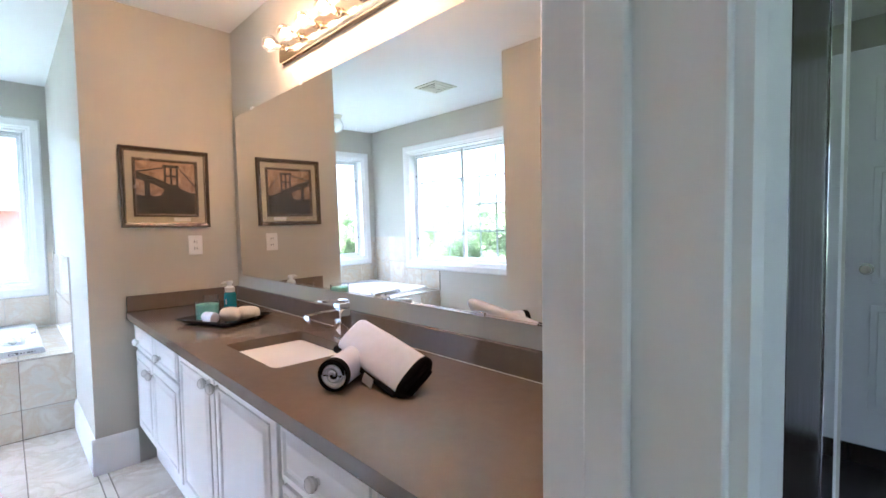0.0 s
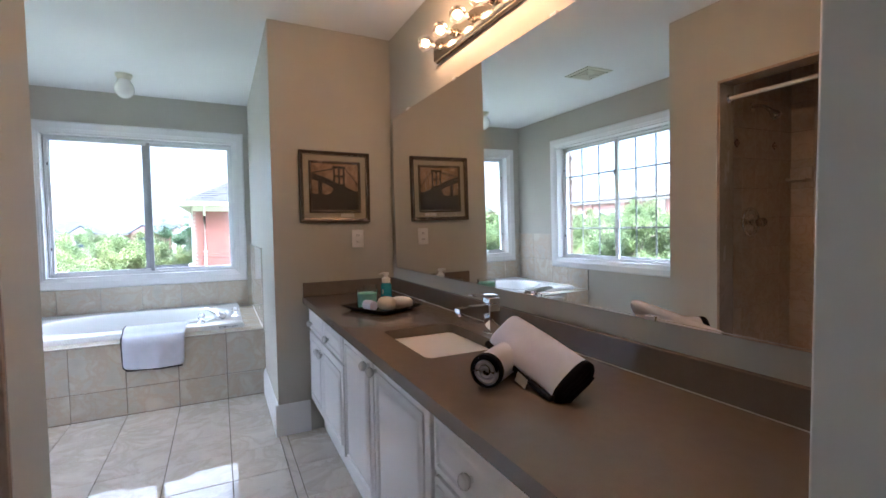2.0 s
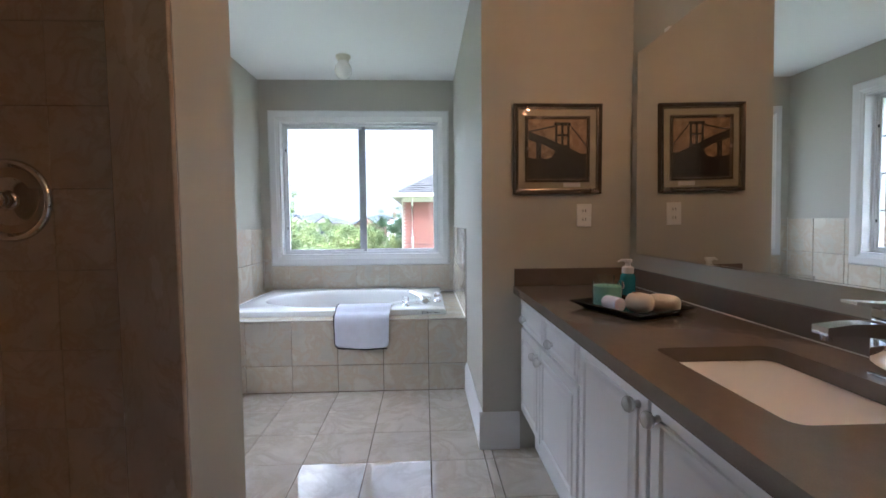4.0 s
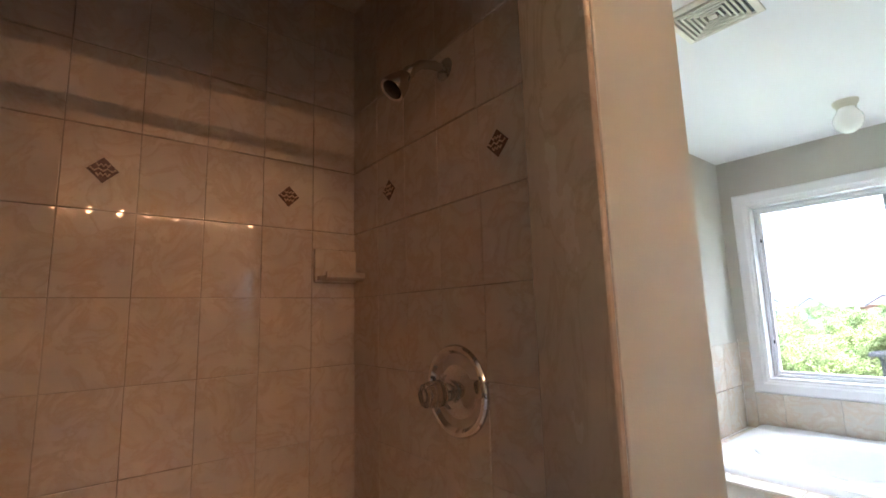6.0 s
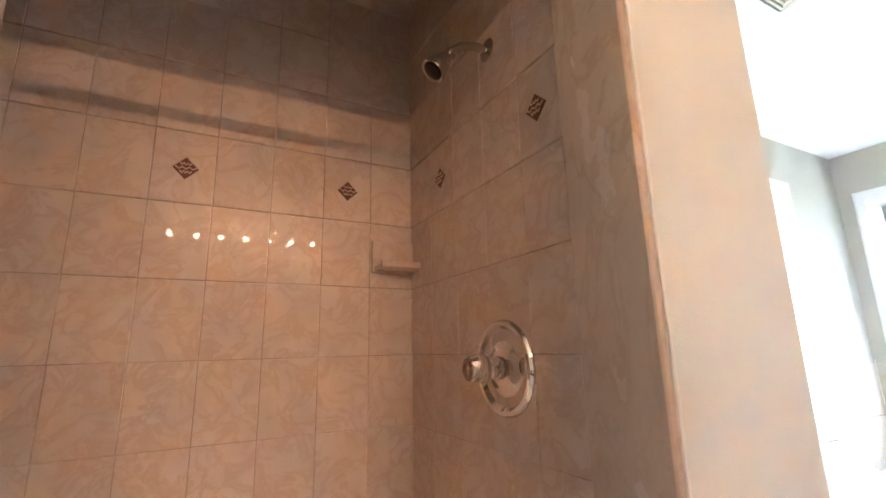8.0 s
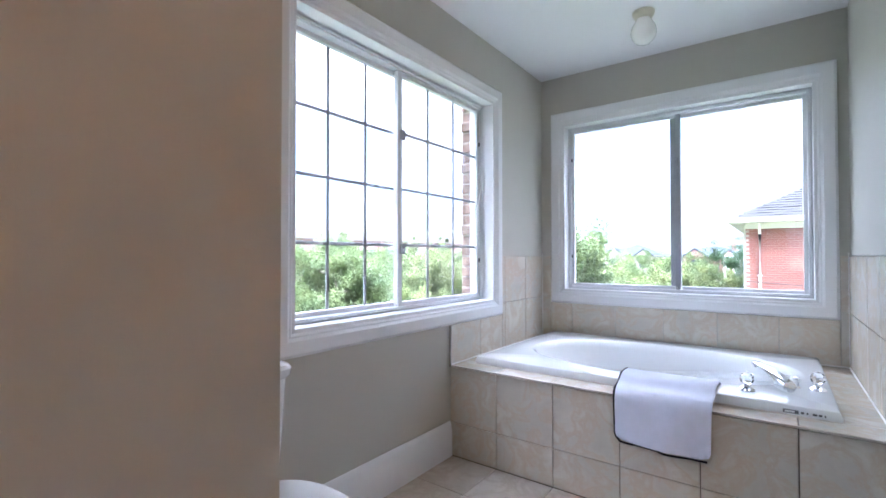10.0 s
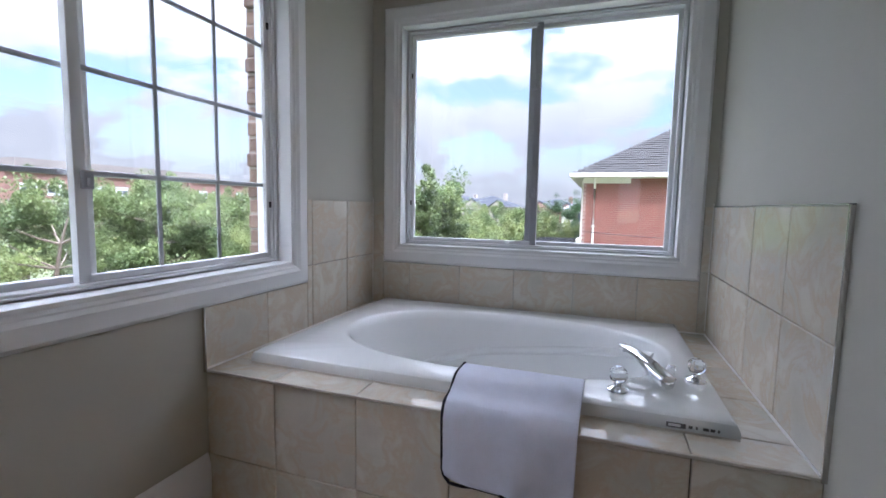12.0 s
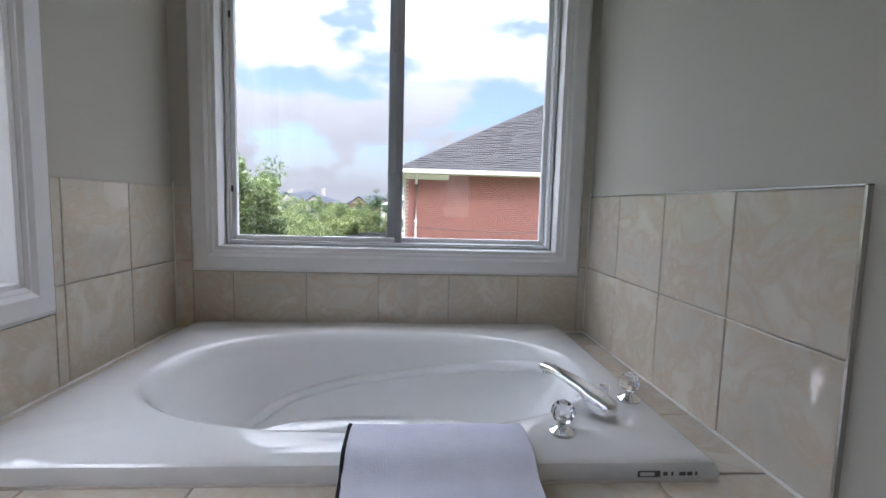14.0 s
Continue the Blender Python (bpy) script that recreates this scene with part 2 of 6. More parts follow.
M["dark_floor"] = mat("dark hardwood planks", (0.040, 0.028, 0.024), 0.3, var=0.4, scale=3, fine=0.1, stretch=(8, 0.7, 8), rand=0.2)
M["door_paint"] = mat("white door paint", (0.78, 0.78, 0.78), 0.38, var=0.02, scale=3, bump=0.03, bscale=90)
M["brick_red"] = mat("red clay brick", (0.27, 0.105, 0.080), 0.85, var=0.3, scale=3, fine=0.14, rand=0.0, bump=0.3, bscale=50)
# brick red muted in the base colour to stand for distance haze
M["brick_far"] = mat("hazed far brick", (0.26, 0.145, 0.125), 0.9, var=0.15, scale=0.4, fine=0.05)
M["mortar"] = mat("grey mortar", (0.42, 0.36, 0.32), 0.9, var=0.15, scale=20)
M["brick_brown"] = mat("brown rough brick", (0.25, 0.165, 0.125), 0.9, var=0.35, scale=16, rand=0.2, bump=0.6, bscale=60)
M["shingle"] = mat("grey asphalt shingle", (0.058, 0.056, 0.056), 0.95, spec=0.1, var=0.35, scale=5, fine=0.25, rand=0.0, bump=0.4, bscale=60)
M["shingle_far"] = mat("slate blue shingle", (0.055, 0.060, 0.072), 0.95, spec=0.1, var=0.3, scale=1.2, fine=0.15)
M["fascia"] = mat("cream aluminium fascia", (0.70, 0.66, 0.60), 0.5, var=0.06, scale=3)
M["stucco"] = mat("pale siding", (0.36, 0.32, 0.29), 0.85, var=0.1, scale=2)
M["leaf"] = mat("green leaves", (0.185, 0.23, 0.082), 0.55, var=0.45, scale=0.9, dark=(0.06, 0.10, 0.035), rand=0.18, fine=0.25)
M["leaf_light"] = mat("light green leaves", (0.245, 0.275, 0.095), 0.55, var=0.4, scale=0.9, dark=(0.105, 0.15, 0.05), rand=0.15, fine=0.25)
M["leaf_dark"] = mat("dark green leaves", (0.055, 0.11, 0.040), 0.55, var=0.4, scale=0.9, dark=(0.03, 0.065, 0.022), rand=0.15, fine=0.25)
for k in ("leaf", "leaf_light", "leaf_dark"):
    nn, ll = M[k].node_tree.nodes, M[k].node_tree.links
    pb = nn["Principled BSDF"]
    tr = nn.new("ShaderNodeBsdfTranslucent"); mxs = nn.new("ShaderNodeMixShader"); mxs.inputs[0].default_value = 0.35
    ll.new(pb.inputs["Base Color"].links[0].from_socket, tr.inputs[0])
    ll.new(pb.outputs[0], mxs.inputs[1]); ll.new(tr.outputs[0], mxs.inputs[2])
    ll.new(mxs.outputs[0], nn["Material Output"].inputs[0])
M["bark"] = mat("grey bark", (0.15, 0.115, 0.09), 0.9, var=0.3, scale=8, bump=0.6, bscale=20)
M["grass"] = mat("summer grass", (0.105, 0.125, 0.06), 0.9, var=0.35, scale=0.15, fine=0.25)
M["iron"] = mat("dark outdoor metal", (0.03, 0.03, 0.035), 0.5, var=0.2, scale=6)
M["parapet"] = mat("weathered tan coping", (0.20, 0.18, 0.165), 0.8, var=0.15, scale=0.6)
M["roof_white"] = mat("pale flat roof metal", (0.55, 0.56, 0.58), 0.6, var=0.1, scale=0.5)
M["dark_glass"] = mat("dark window glass", (0.05, 0.06, 0.08), 0.06, var=0.2, scale=0.6)
M["label_ink"] = mat("grey printed ink", (0.11, 0.11, 0.115), 0.5)
M["water_pale"] = mat("pale fabric label", (0.6, 0.6, 0.6), 0.7)


def emit(name, color, strength):
    m = bpy.data.materials.new(name)
    m.use_nodes = True
    b = m.node_tree.nodes["Principled BSDF"]
    b.inputs["Base Color"].default_value = (*color, 1)
    b.inputs["Emission Color"].default_value = (*color, 1)
    b.inputs["Emission Strength"].default_value = strength
    return m


M["filament"] = emit("glowing filament", (1.0, 0.55, 0.24), 48.0)


# ---------------------------------------------------------------- mesh tools
def bx(bm, x0, x1, y0, y1, z0, z1, bevel=0.0, seg=1):
    """A box from corner to corner, with bevelled edges where wanted."""
    x0, x1 = min(x0, x1), max(x0, x1); y0, y1 = min(y0, y1), max(y0, y1); z0, z1 = min(z0, z1), max(z0, z1)
    v = [bm.verts.new(p) for p in ((x0, y0, z0), (x1, y0, z0), (x1, y1, z0), (x0, y1, z0), (x0, y0, z1), (x1, y0, z1), (x1, y1, z1), (x0, y1, z1))]
    f = [bm.faces.new([v[i] for i in q]) for q in ((0, 3, 2, 1), (4, 5, 6, 7), (0, 1, 5, 4), (1, 2, 6, 5), (2, 3, 7, 6), (3, 0, 4, 7))]
    if bevel:
        e = list({ed for fc in f for ed in fc.edges})
        bmesh.ops.bevel(bm, geom=e, offset=bevel, segments=seg, affect="EDGES", profile=0.5)
    return bm


def B(x0, x1, y0, y1, z0, z1, bevel=0.0, seg=1):
    return bx(bmesh.new(), x0, x1, y0, y1, z0, z1, bevel, seg)


def ring(bm, pts):
    return [bm.verts.new(p) for p in pts]


def loft(bm, rings, closed=True, caps=True):
    """Skin over rings with equal numbers of points."""
    rs = [ring(bm, r) for r in rings]
    n = len(rs[0])
    for a, b in zip(rs, rs[1:]):
        for i in range(n if closed else n - 1):
            j = (i + 1) % n
            bm.faces.new((a[i], a[j], b[j], b[i]))
    if caps and closed:
        bm.faces.new(rs[0][::-1]); bm.faces.new(rs[-1])
    bmesh.ops.recalc_face_normals(bm, faces=bm.faces[:])
    return bm


def lathe(bm, profile, m=None, seg=24):
    """Turned shape about z: profile rows of (radius, height), placed by m."""
    m = m or Matrix()
    rows = []
    for r, z in profile:
        rows.append([m @ Vector((max(r, 1e-4) * math.cos(2 * math.pi * i / seg), max(r, 1e-4) * math.sin(2 * math.pi * i / seg), z)) for i in range(seg)])
    return loft(bm, rows)


def tube(bm, pts, radii, seg=12, squash=1.0):
    """Round bar along a line of points."""
    pts = [Vector(p) for p in pts]
    if not hasattr(radii, "__len__"):
        radii = [radii] * len(pts)
    rows = []
    up = Vector((0, 0, 1))
    for i, p in enumerate(pts):
        d = (pts[min(i + 1, len(pts) - 1)] - pts[max(i - 1, 0)]).normalized()
        s = d.cross(up)
        if s.length < 0.05: s = d.cross(Vector((1, 0, 0)))
        s.normalize()
        u = s.cross(d)
        rows.append([p + radii[i] * (math.cos(2 * math.pi * k / seg) * s + squash * math.sin(2 * math.pi * k / seg) * u) for k in range(seg)])
    return loft(bm, rows)


def finish(bm, name, material, smooth=True):
    me = bpy.data.meshes.new(name)
    bm.to_mesh(me)
    bm.free()
    me.materials.append(material)
    if smooth and len(me.polygons):
        me.shade_smooth()
        me.set_sharp_from_angle(angle=radians(38))
    return me


def hang(ob, parent):
    """Make ob a child of parent without moving it."""
    ob.parent = parent
    loc = parent.matrix_basis.translation if parent.parent is None else Vector((0, 0, 0))
    ob.matrix_parent_inverse = Matrix.Translation(-loc)
    return ob


def part(name, bm, material, parent, label="", smooth=True):
    ob = new(name, finish(bm, name, material, smooth))
    hang(ob, parent)
    return tagged(ob, label)


def thing(name, loc, label, category, group="", kind=""):
    ob = new(name)
    ob.empty_display_size = 0.05
    ob.location = loc
    return tagged(ob, label, category, group, kind)


def solid(name, bm, material, label, category="", kind="structure", smooth=True, group=""):
    return tagged(new(name, finish(bm, name, material, smooth)), label, category, group, kind)


def pieces(name, me, places, parent):
    """Objects of their own on one mesh, at the given poses, as parts of parent."""
    for p in places:
        ob = new(name, me)
        hang(ob, parent)
        ob.matrix_basis = p if isinstance(p, Matrix) else Matrix.Translation(p)


# ---------------------------------------------------------------- plan
CEIL = 2.612
XW, YS, YN, YR, XST = -4.85, -0.636, 2.055, 1.262, -2.68       # west wall, south wall, mirror wall, tub's right wall, stub face
XD0, XD1 = 0.17, 0.315                                          # door wall
YJ0, YJ1 = 0.44, 1.33                                           # doorway
PX0, PX1, PY = -1.735, -1.395, 0.384                            # partition
SHX0, SHX1, SHY = -1.45, -0.36, -0.495                          # shower's tiled faces
PITCH = 0.327

# ---------------------------------------------------------------- shell
floor = solid("floor", B(XW - 0.2, XD1, YS - 0.2, YN + 0.2, -0.25, -0.006), M["grout"], "grey-brown grout bed of the bathroom floor", "floor")
_fb = B(XD1, 3.6, -1.6, 4.9, -0.25, -0.004); bx(_fb, -0.3, XD1, 2.256, 4.9, -0.25, -0.004)
solid("floor_bedroom", _fb, M["dark_floor"], "dark hardwood floor of the adjoining room", "floor")
solid("ceiling", B(XW - 0.2, XD1 + 0.0, YS - 0.2, YN + 0.2, CEIL, CEIL + 0.2), M["ceiling"], "flat white painted bathroom ceiling", "ceiling")
_cb = B(XD1, 3.6, -1.6, 4.9, CEIL, CEIL + 0.2); bx(_cb, -0.3, XD1, 2.256, 4.9, CEIL, CEIL + 0.2)
solid("ceiling_bedroom", _cb, M["ceiling"], "flat white ceiling of the adjoining room", "ceiling")


def wall_x(name, x0, x1, y0, y1, holes, material, label, z1=CEIL, z0=-0.2):
    """Wall across x with openings (y0, y1, z0, z1)."""
    bm = bmesh.new()
    y = y0
    for a, b, c, d in holes:
        bx(bm, x0, x1, y, a, z0, z1)
        if c > z0: bx(bm, x0, x1, a, b, z0, c)
        if d < z1: bx(bm, x0, x1, a, b, d, z1)
        y = b
    bx(bm, x0, x1, y, y1, z0, z1)
    return solid(name, bm, material, label, "wall", smooth=False)


def wall_y(name, y0, y1, x0, x1, holes, material, label, z1=CEIL, z0=-0.2):
    bm = bmesh.new()
    x = x0
    for a, b, c, d in holes:
        bx(bm, x, a, y0, y1, z0, z1)
        if c > z0: bx(bm, a, b, y0, y1, z0, c)
        if d < z1: bx(bm, a, b, y0, y1, d, z1)
        x = b
    bx(bm, x, x1, y0, y1, z0, z1)
    return solid(name, bm, material, label, "wall", smooth=False)


W2 = (-0.455, 1.118, 0.893, 2.222)      # west window opening: y0 y1 z0 z1
W1 = (-4.068, -2.463, 0.858, 2.224)     # south window opening: x0 x1 z0 z1
wall_west = wall_x("wall_west", XW - 0.16, XW, YS - 0.16, YR + 0.002, [W2], M["wall"], "greige painted wall behind the bathtub")
wall_south = wall_y("wall_south", YS - 0.16, YS, XW, XD1, [W1], M["wall"], "greige painted wall with the gridded window")
wall_tub_end = solid("wall_tub_end", B(XW - 0.16, XST, YR, YN + 0.2, -0.2, CEIL), M["wall"], "greige wall block between tub and vanity", "wall", smooth=False)
wall_north = solid("wall_north", B(XST, XD0, YN, YN + 0.2, -0.2, CEIL), M["wall"], "greige painted wall behind the vanity mirror", "wall", smooth=False)
wall_east = wall_x("wall_east", XD0, XD1, YS - 0.16, 2.255, [(YJ0, YJ1, -0.2, 2.06)], M["wall"], "greige painted wall around the bathroom doorway")

# partition between shower and toilet, shower front wall, side wall
solid("wall_partition", B(PX0, SHX0 - 0.01, YS, PY, -0.2, CEIL), M["wall"], "greige partition end beside the shower", "wall", smooth=False)
bm = bmesh.new()
bx(bm, SHX0 - 0.01, PX1 - 0.016, 0.27, PY, -0.2, CEIL)
bx(bm, PX1 - 0.016, -0.674, 0.27, PY, 2.141, CEIL)
bx(bm, -0.674, XD0, 0.27, PY, -0.2, CEIL)
wall_shower_front = solid("wall_shower_front", bm, M["wall"], "greige wall around the shower opening", "wall", smooth=False)
solid("wall_shower_back", B(SHX0 - 0.01, SHX1 + 0.01, YS, SHY - 0.0012, -0.2, CEIL), M["grout_light"], "pale grout bed of the shower back wall", "wall", smooth=False)
solid("wall_shower_side", B(SHX1 + 0.0012, XD0, YS, 0.27, -0.2, CEIL), M["grout_light"], "pale grout bed of the shower side wall", "wall", smooth=False)
bm = B(SHX0 - 0.006, SHX0 + 0.0048, SHY - 0.008, 0.27, 0.0, 2.45)
wall_valve = solid("wall_shower_valve", bm, M["grout_light"], "pale grout bed of the shower valve wall", "wall", smooth=False)
solid("ceiling_shower", B(SHX0, SHX1 + 0.008, SHY - 0.008, 0.27, 2.452, 2.50), M["shower_tile"], "tiled dropped ceiling of the shower", "ceiling")

# adjoining room
wall_x("wall_bedroom_east", 3.6, 3.75, -1.6, 4.9, [(1.1, 2.4, 0.85, 2.05)], M["wall"], "greige wall of the adjoining room")
wall_x("wall_bedroom_recess", -0.45, -0.3, 2.1, 5.05, [], M["wall"], "greige wall of the adjoining room")
wall_y("wall_bedroom_recess_end", 2.2552, 2.2752, -0.3, XD0 + 0.14, [], M["wall"], "greige wall of the adjoining room")
wall_y("wall_bedroom_north", 4.9, 5.05, -0.3, 3.75, [], M["wall"], "greige wall of the adjoining room")
wall_y("wall_bedroom_south", -1.75, -1.6, XD1, 3.75, [], M["wall"], "greige wall of the adjoining room")


# ---------------------------------------------------------------- trim: baseboards, casings
def base_profile(name, p0, p1, out, label):
    """Tall moulded baseboard from p0 to p1 (x, y), standing proud towards out."""
    p0, p1, o = Vector((*p0, 0)), Vector((*p1, 0)), Vector((*out, 0))
    prof = [(0.0, 0.0), (0.018, 0.0), (0.018, 0.155), (0.014, 0.168), (0.014, 0.176), (0.009, 0.19), (0.004, 0.2), (0.0, 0.2)]
    bm = bmesh.new()
    loft(bm, [[p + o * d + Vector((0, 0, z)) for d, z in prof] for p in (p0, p1)])
    return solid(name, bm, M["trim"], label, "baseboard")


base_profile("baseboard", (PX0, YS), (-3.546, YS), (0, 1), "tall white moulded baseboard under the gridded window")
base_profile("baseboard", (XST + 0.018, YR), (-3.546, YR), (0, -1), "tall white moulded baseboard beside the tub")
base_profile("baseboard", (XST, YR - 0.018), (XST, 1.46), (1, 0), "tall white moulded baseboard on the wall end")
base_profile("baseboard", (PX0, YS), (PX0, PY), (-1, 0), "tall white moulded baseboard on the partition")
base_profile("baseboard", (PX0 - 0.018, PY), (PX1 - 0.02, PY), (0, 1), "tall white moulded baseboard on the partition end")
base_profile("baseboard", (-0.66, PY), (XD0, PY), (0, 1), "tall white moulded baseboard beside the shower")

# shower opening lined with travertine
jamb = thing("shower_surround", (-1.03, 0.33, 0), "brown travertine marble lining around the open shower", "shower surround")
part("side_slab", B(PX1 - 0.016, PX1, 0.245, PY + 0.002, 0.1, 2.125, 0.003), M["travertine"], jamb)
part("side_slab", B(-0.69, -0.674, 0.245, PY + 0.002, 0.1, 2.125, 0.003), M["travertine"], jamb)
part("header_slab", B(PX1 - 0.016, -0.674, 0.245, PY + 0.002, 2.125, 2.141, 0.003), M["travertine"], jamb)
part("curb", B(PX1, -0.69, 0.25, PY + 0.004, -0.004, 0.10, 0.006), M["travertine"], jamb)
bm = bmesh.new()
rnd = random.Random(4)
for side, xx in ((1, PX1 - 0.018), (-1, -0.672)):
    pts = [(xx + rnd.uniform(-0.0015, 0.0015), PY + 0.002, 0.1 + i * 0.0257) for i in range(80)]
    tube(bm, pts, [0.0030 + rnd.uniform(-0.0010, 0.0012) for _ in pts], 6)
part("caulk_bead", bm, M["caulk"], jamb, "uneven white caulk along the wall edge")
solid("floor_shower", B(SHX0, SHX1 + 0.008, SHY - 0.008, 0.25, -0.006, 0.02), M["shower_tile"], "cream shower floor", "floor")

rod = thing("shower_rod", (-1.04, 0.30, 2.04), "white enamel shower curtain rod across the opening", "curtain rod")
bm = bmesh.new(); tube(bm, [(PX1, 0.30, 2.04), (-0.69, 0.30, 2.04)], 0.0125, 14); part("rod", bm, M["porcelain"], rod)
for xx, s in ((PX1, 1), (-0.69, -1)):
    bm = bmesh.new(); lathe(bm, [(0.026, 0), (0.026, 0.006), (0.018, 0.014), (0.0, 0.014)], Matrix.Translation((xx, 0.30, 2.04)) @ pose(0, 0, 0, 0, 90 * s, 0)); part("flange", bm, M["chrome"], rod)

# doorway: jamb lining, stop, casings on both faces
dj = thing("door_1", (XD0, YJ0, 0), "white painted doorway lining with moulded casing and an open panel door", "door", kind="structure")
for yy, s in ((YJ1, -1), (YJ0, 1)):
    part("jamb", B(XD0 - 0.004, XD1 + 0.004, yy, yy + s * 0.018, 0, 2.06, 0.002), M["trim"], dj)
    part("door_stop", B(XD0 + 0.045, XD0 + 0.083, yy + s * 0.018, yy + s * 0.031, 0, 2.03, 0.003), M["trim"], dj)
part("head_jamb", B(XD0 - 0.004, XD1 + 0.004, YJ0 + 0.018, YJ1 - 0.018, 2.03, 2.06), M["trim"], dj)
for xf, s in ((XD1, 1), (XD0, -1)):
    for yy, d in ((YJ1 - 0.006, 1), (YJ0 + 0.006, -1)):
        if s < 0 and d > 0:
            continue
        prof = [(0, 0), (0.012, 0), (0.017, 0.012), (0.012, 0.024), (0.017, 0.05), (0.02, 0.07), (0.02, 0.082), (0.0, 0.085)]
        bm = bmesh.new()
        loft(bm, [[Vector((xf + s * (p + 0.004), yy + d * q, z)) for p, q in prof] for z in (0, 2.13)])
        part("casing", bm, M["trim"], dj)
    part("head_casing", B(xf + s * 0.004, xf + s * 0.022, YJ0 - 0.07, YJ1 + 0.07 if s > 0 else YJ1, 2.052, 2.135, 0.003), M["trim"], dj)

# open panel door beside the shower
DE = XD0 - 0.005 - 0.83
leaf = part("leaf", B(DE, XD0 - 0.008, 0.425, 0.460, 0.012, 2.03, 0.003), M["door_paint"], dj)
for x0, x1 in ((DE + 0.11, DE + 0.37), (DE + 0.46, DE + 0.72)):
    for z0, z1 in ((0.2, 0.82), (1.02, 1.62), (1.72, 1.92)):
        bm = bmesh.new()
        bx(bm, x0, x1, 0.459, 0.464, z0, z1, 0.002); bx(bm, x0 + 0.03, x1 - 0.03, 0.463, 0.470, z0 + 0.03, z1 - 0.03, 0.004)
        part("panel", bm, M["door_paint"], leaf)
bm = bmesh.new(); lathe(bm, [(0.0, 0), (0.032, 0.0), (0.031, 0.006), (0.014, 0.012), (0.012, 0.03), (0.026, 0.042), (0.029, 0.055), (0.022, 0.066), (0.0, 0.068)],
                        Matrix.Translation((DE + 0.065, 0.46, 1.0)) @ pose(0, 0, 0, -90, 0, 0)); part("door_knob", bm, M["brushed"], leaf, "satin nickel round knob")
part("latch_plate", B(DE - 0.002, DE + 0.001, 0.43, 0.455, 0.965, 1.035, 0.0005), M["brushed"], leaf)


# ---------------------------------------------------------------- windows
def casing(win, axis, face, a0, a1, z0, z1, out, w=0.095):
    """Picture-frame casing of moulded boards about an opening on a wall face."""
    prof = [(0.0, 0.0), (0.006, 0.0), (0.012, 0.010), (0.012, 0.016), (0.020, 0.030), (0.020, w - 0.014), (0.015, w - 0.006), (0.010, w), (0.0, w)]
    def P(a, z, d):
        return Vector((a, face + out * d, z)) if axis == "x" else Vector((face + out * d, a, z))
    for k in range(4):
        bm = bmesh.new()
        ends = [((a0, z0), (a1, z0), (0, -1)), ((a1, z0), (a1, z1), (1, 0)), ((a1, z1), (a0, z1), (0, 1)), ((a0, z1), (a0, z0), (-1, 0))][k]
        (pa, pz), (qa, qz), (oa, oz) = ends
        da, dz = (qa - pa), (qz - pz)
        ln = math.hypot(da, dz); da, dz = da / ln, dz / ln
        rows = [[P(pa + oa * q - da * q, pz + oz * q - dz * q, d) for d, q in prof], [P(qa + oa * q + da * q, qz + oz * q + dz * q, d) for d, q in prof]]
        loft(bm, rows)
        part("casing", bm, M["trim"], win, smooth=False)


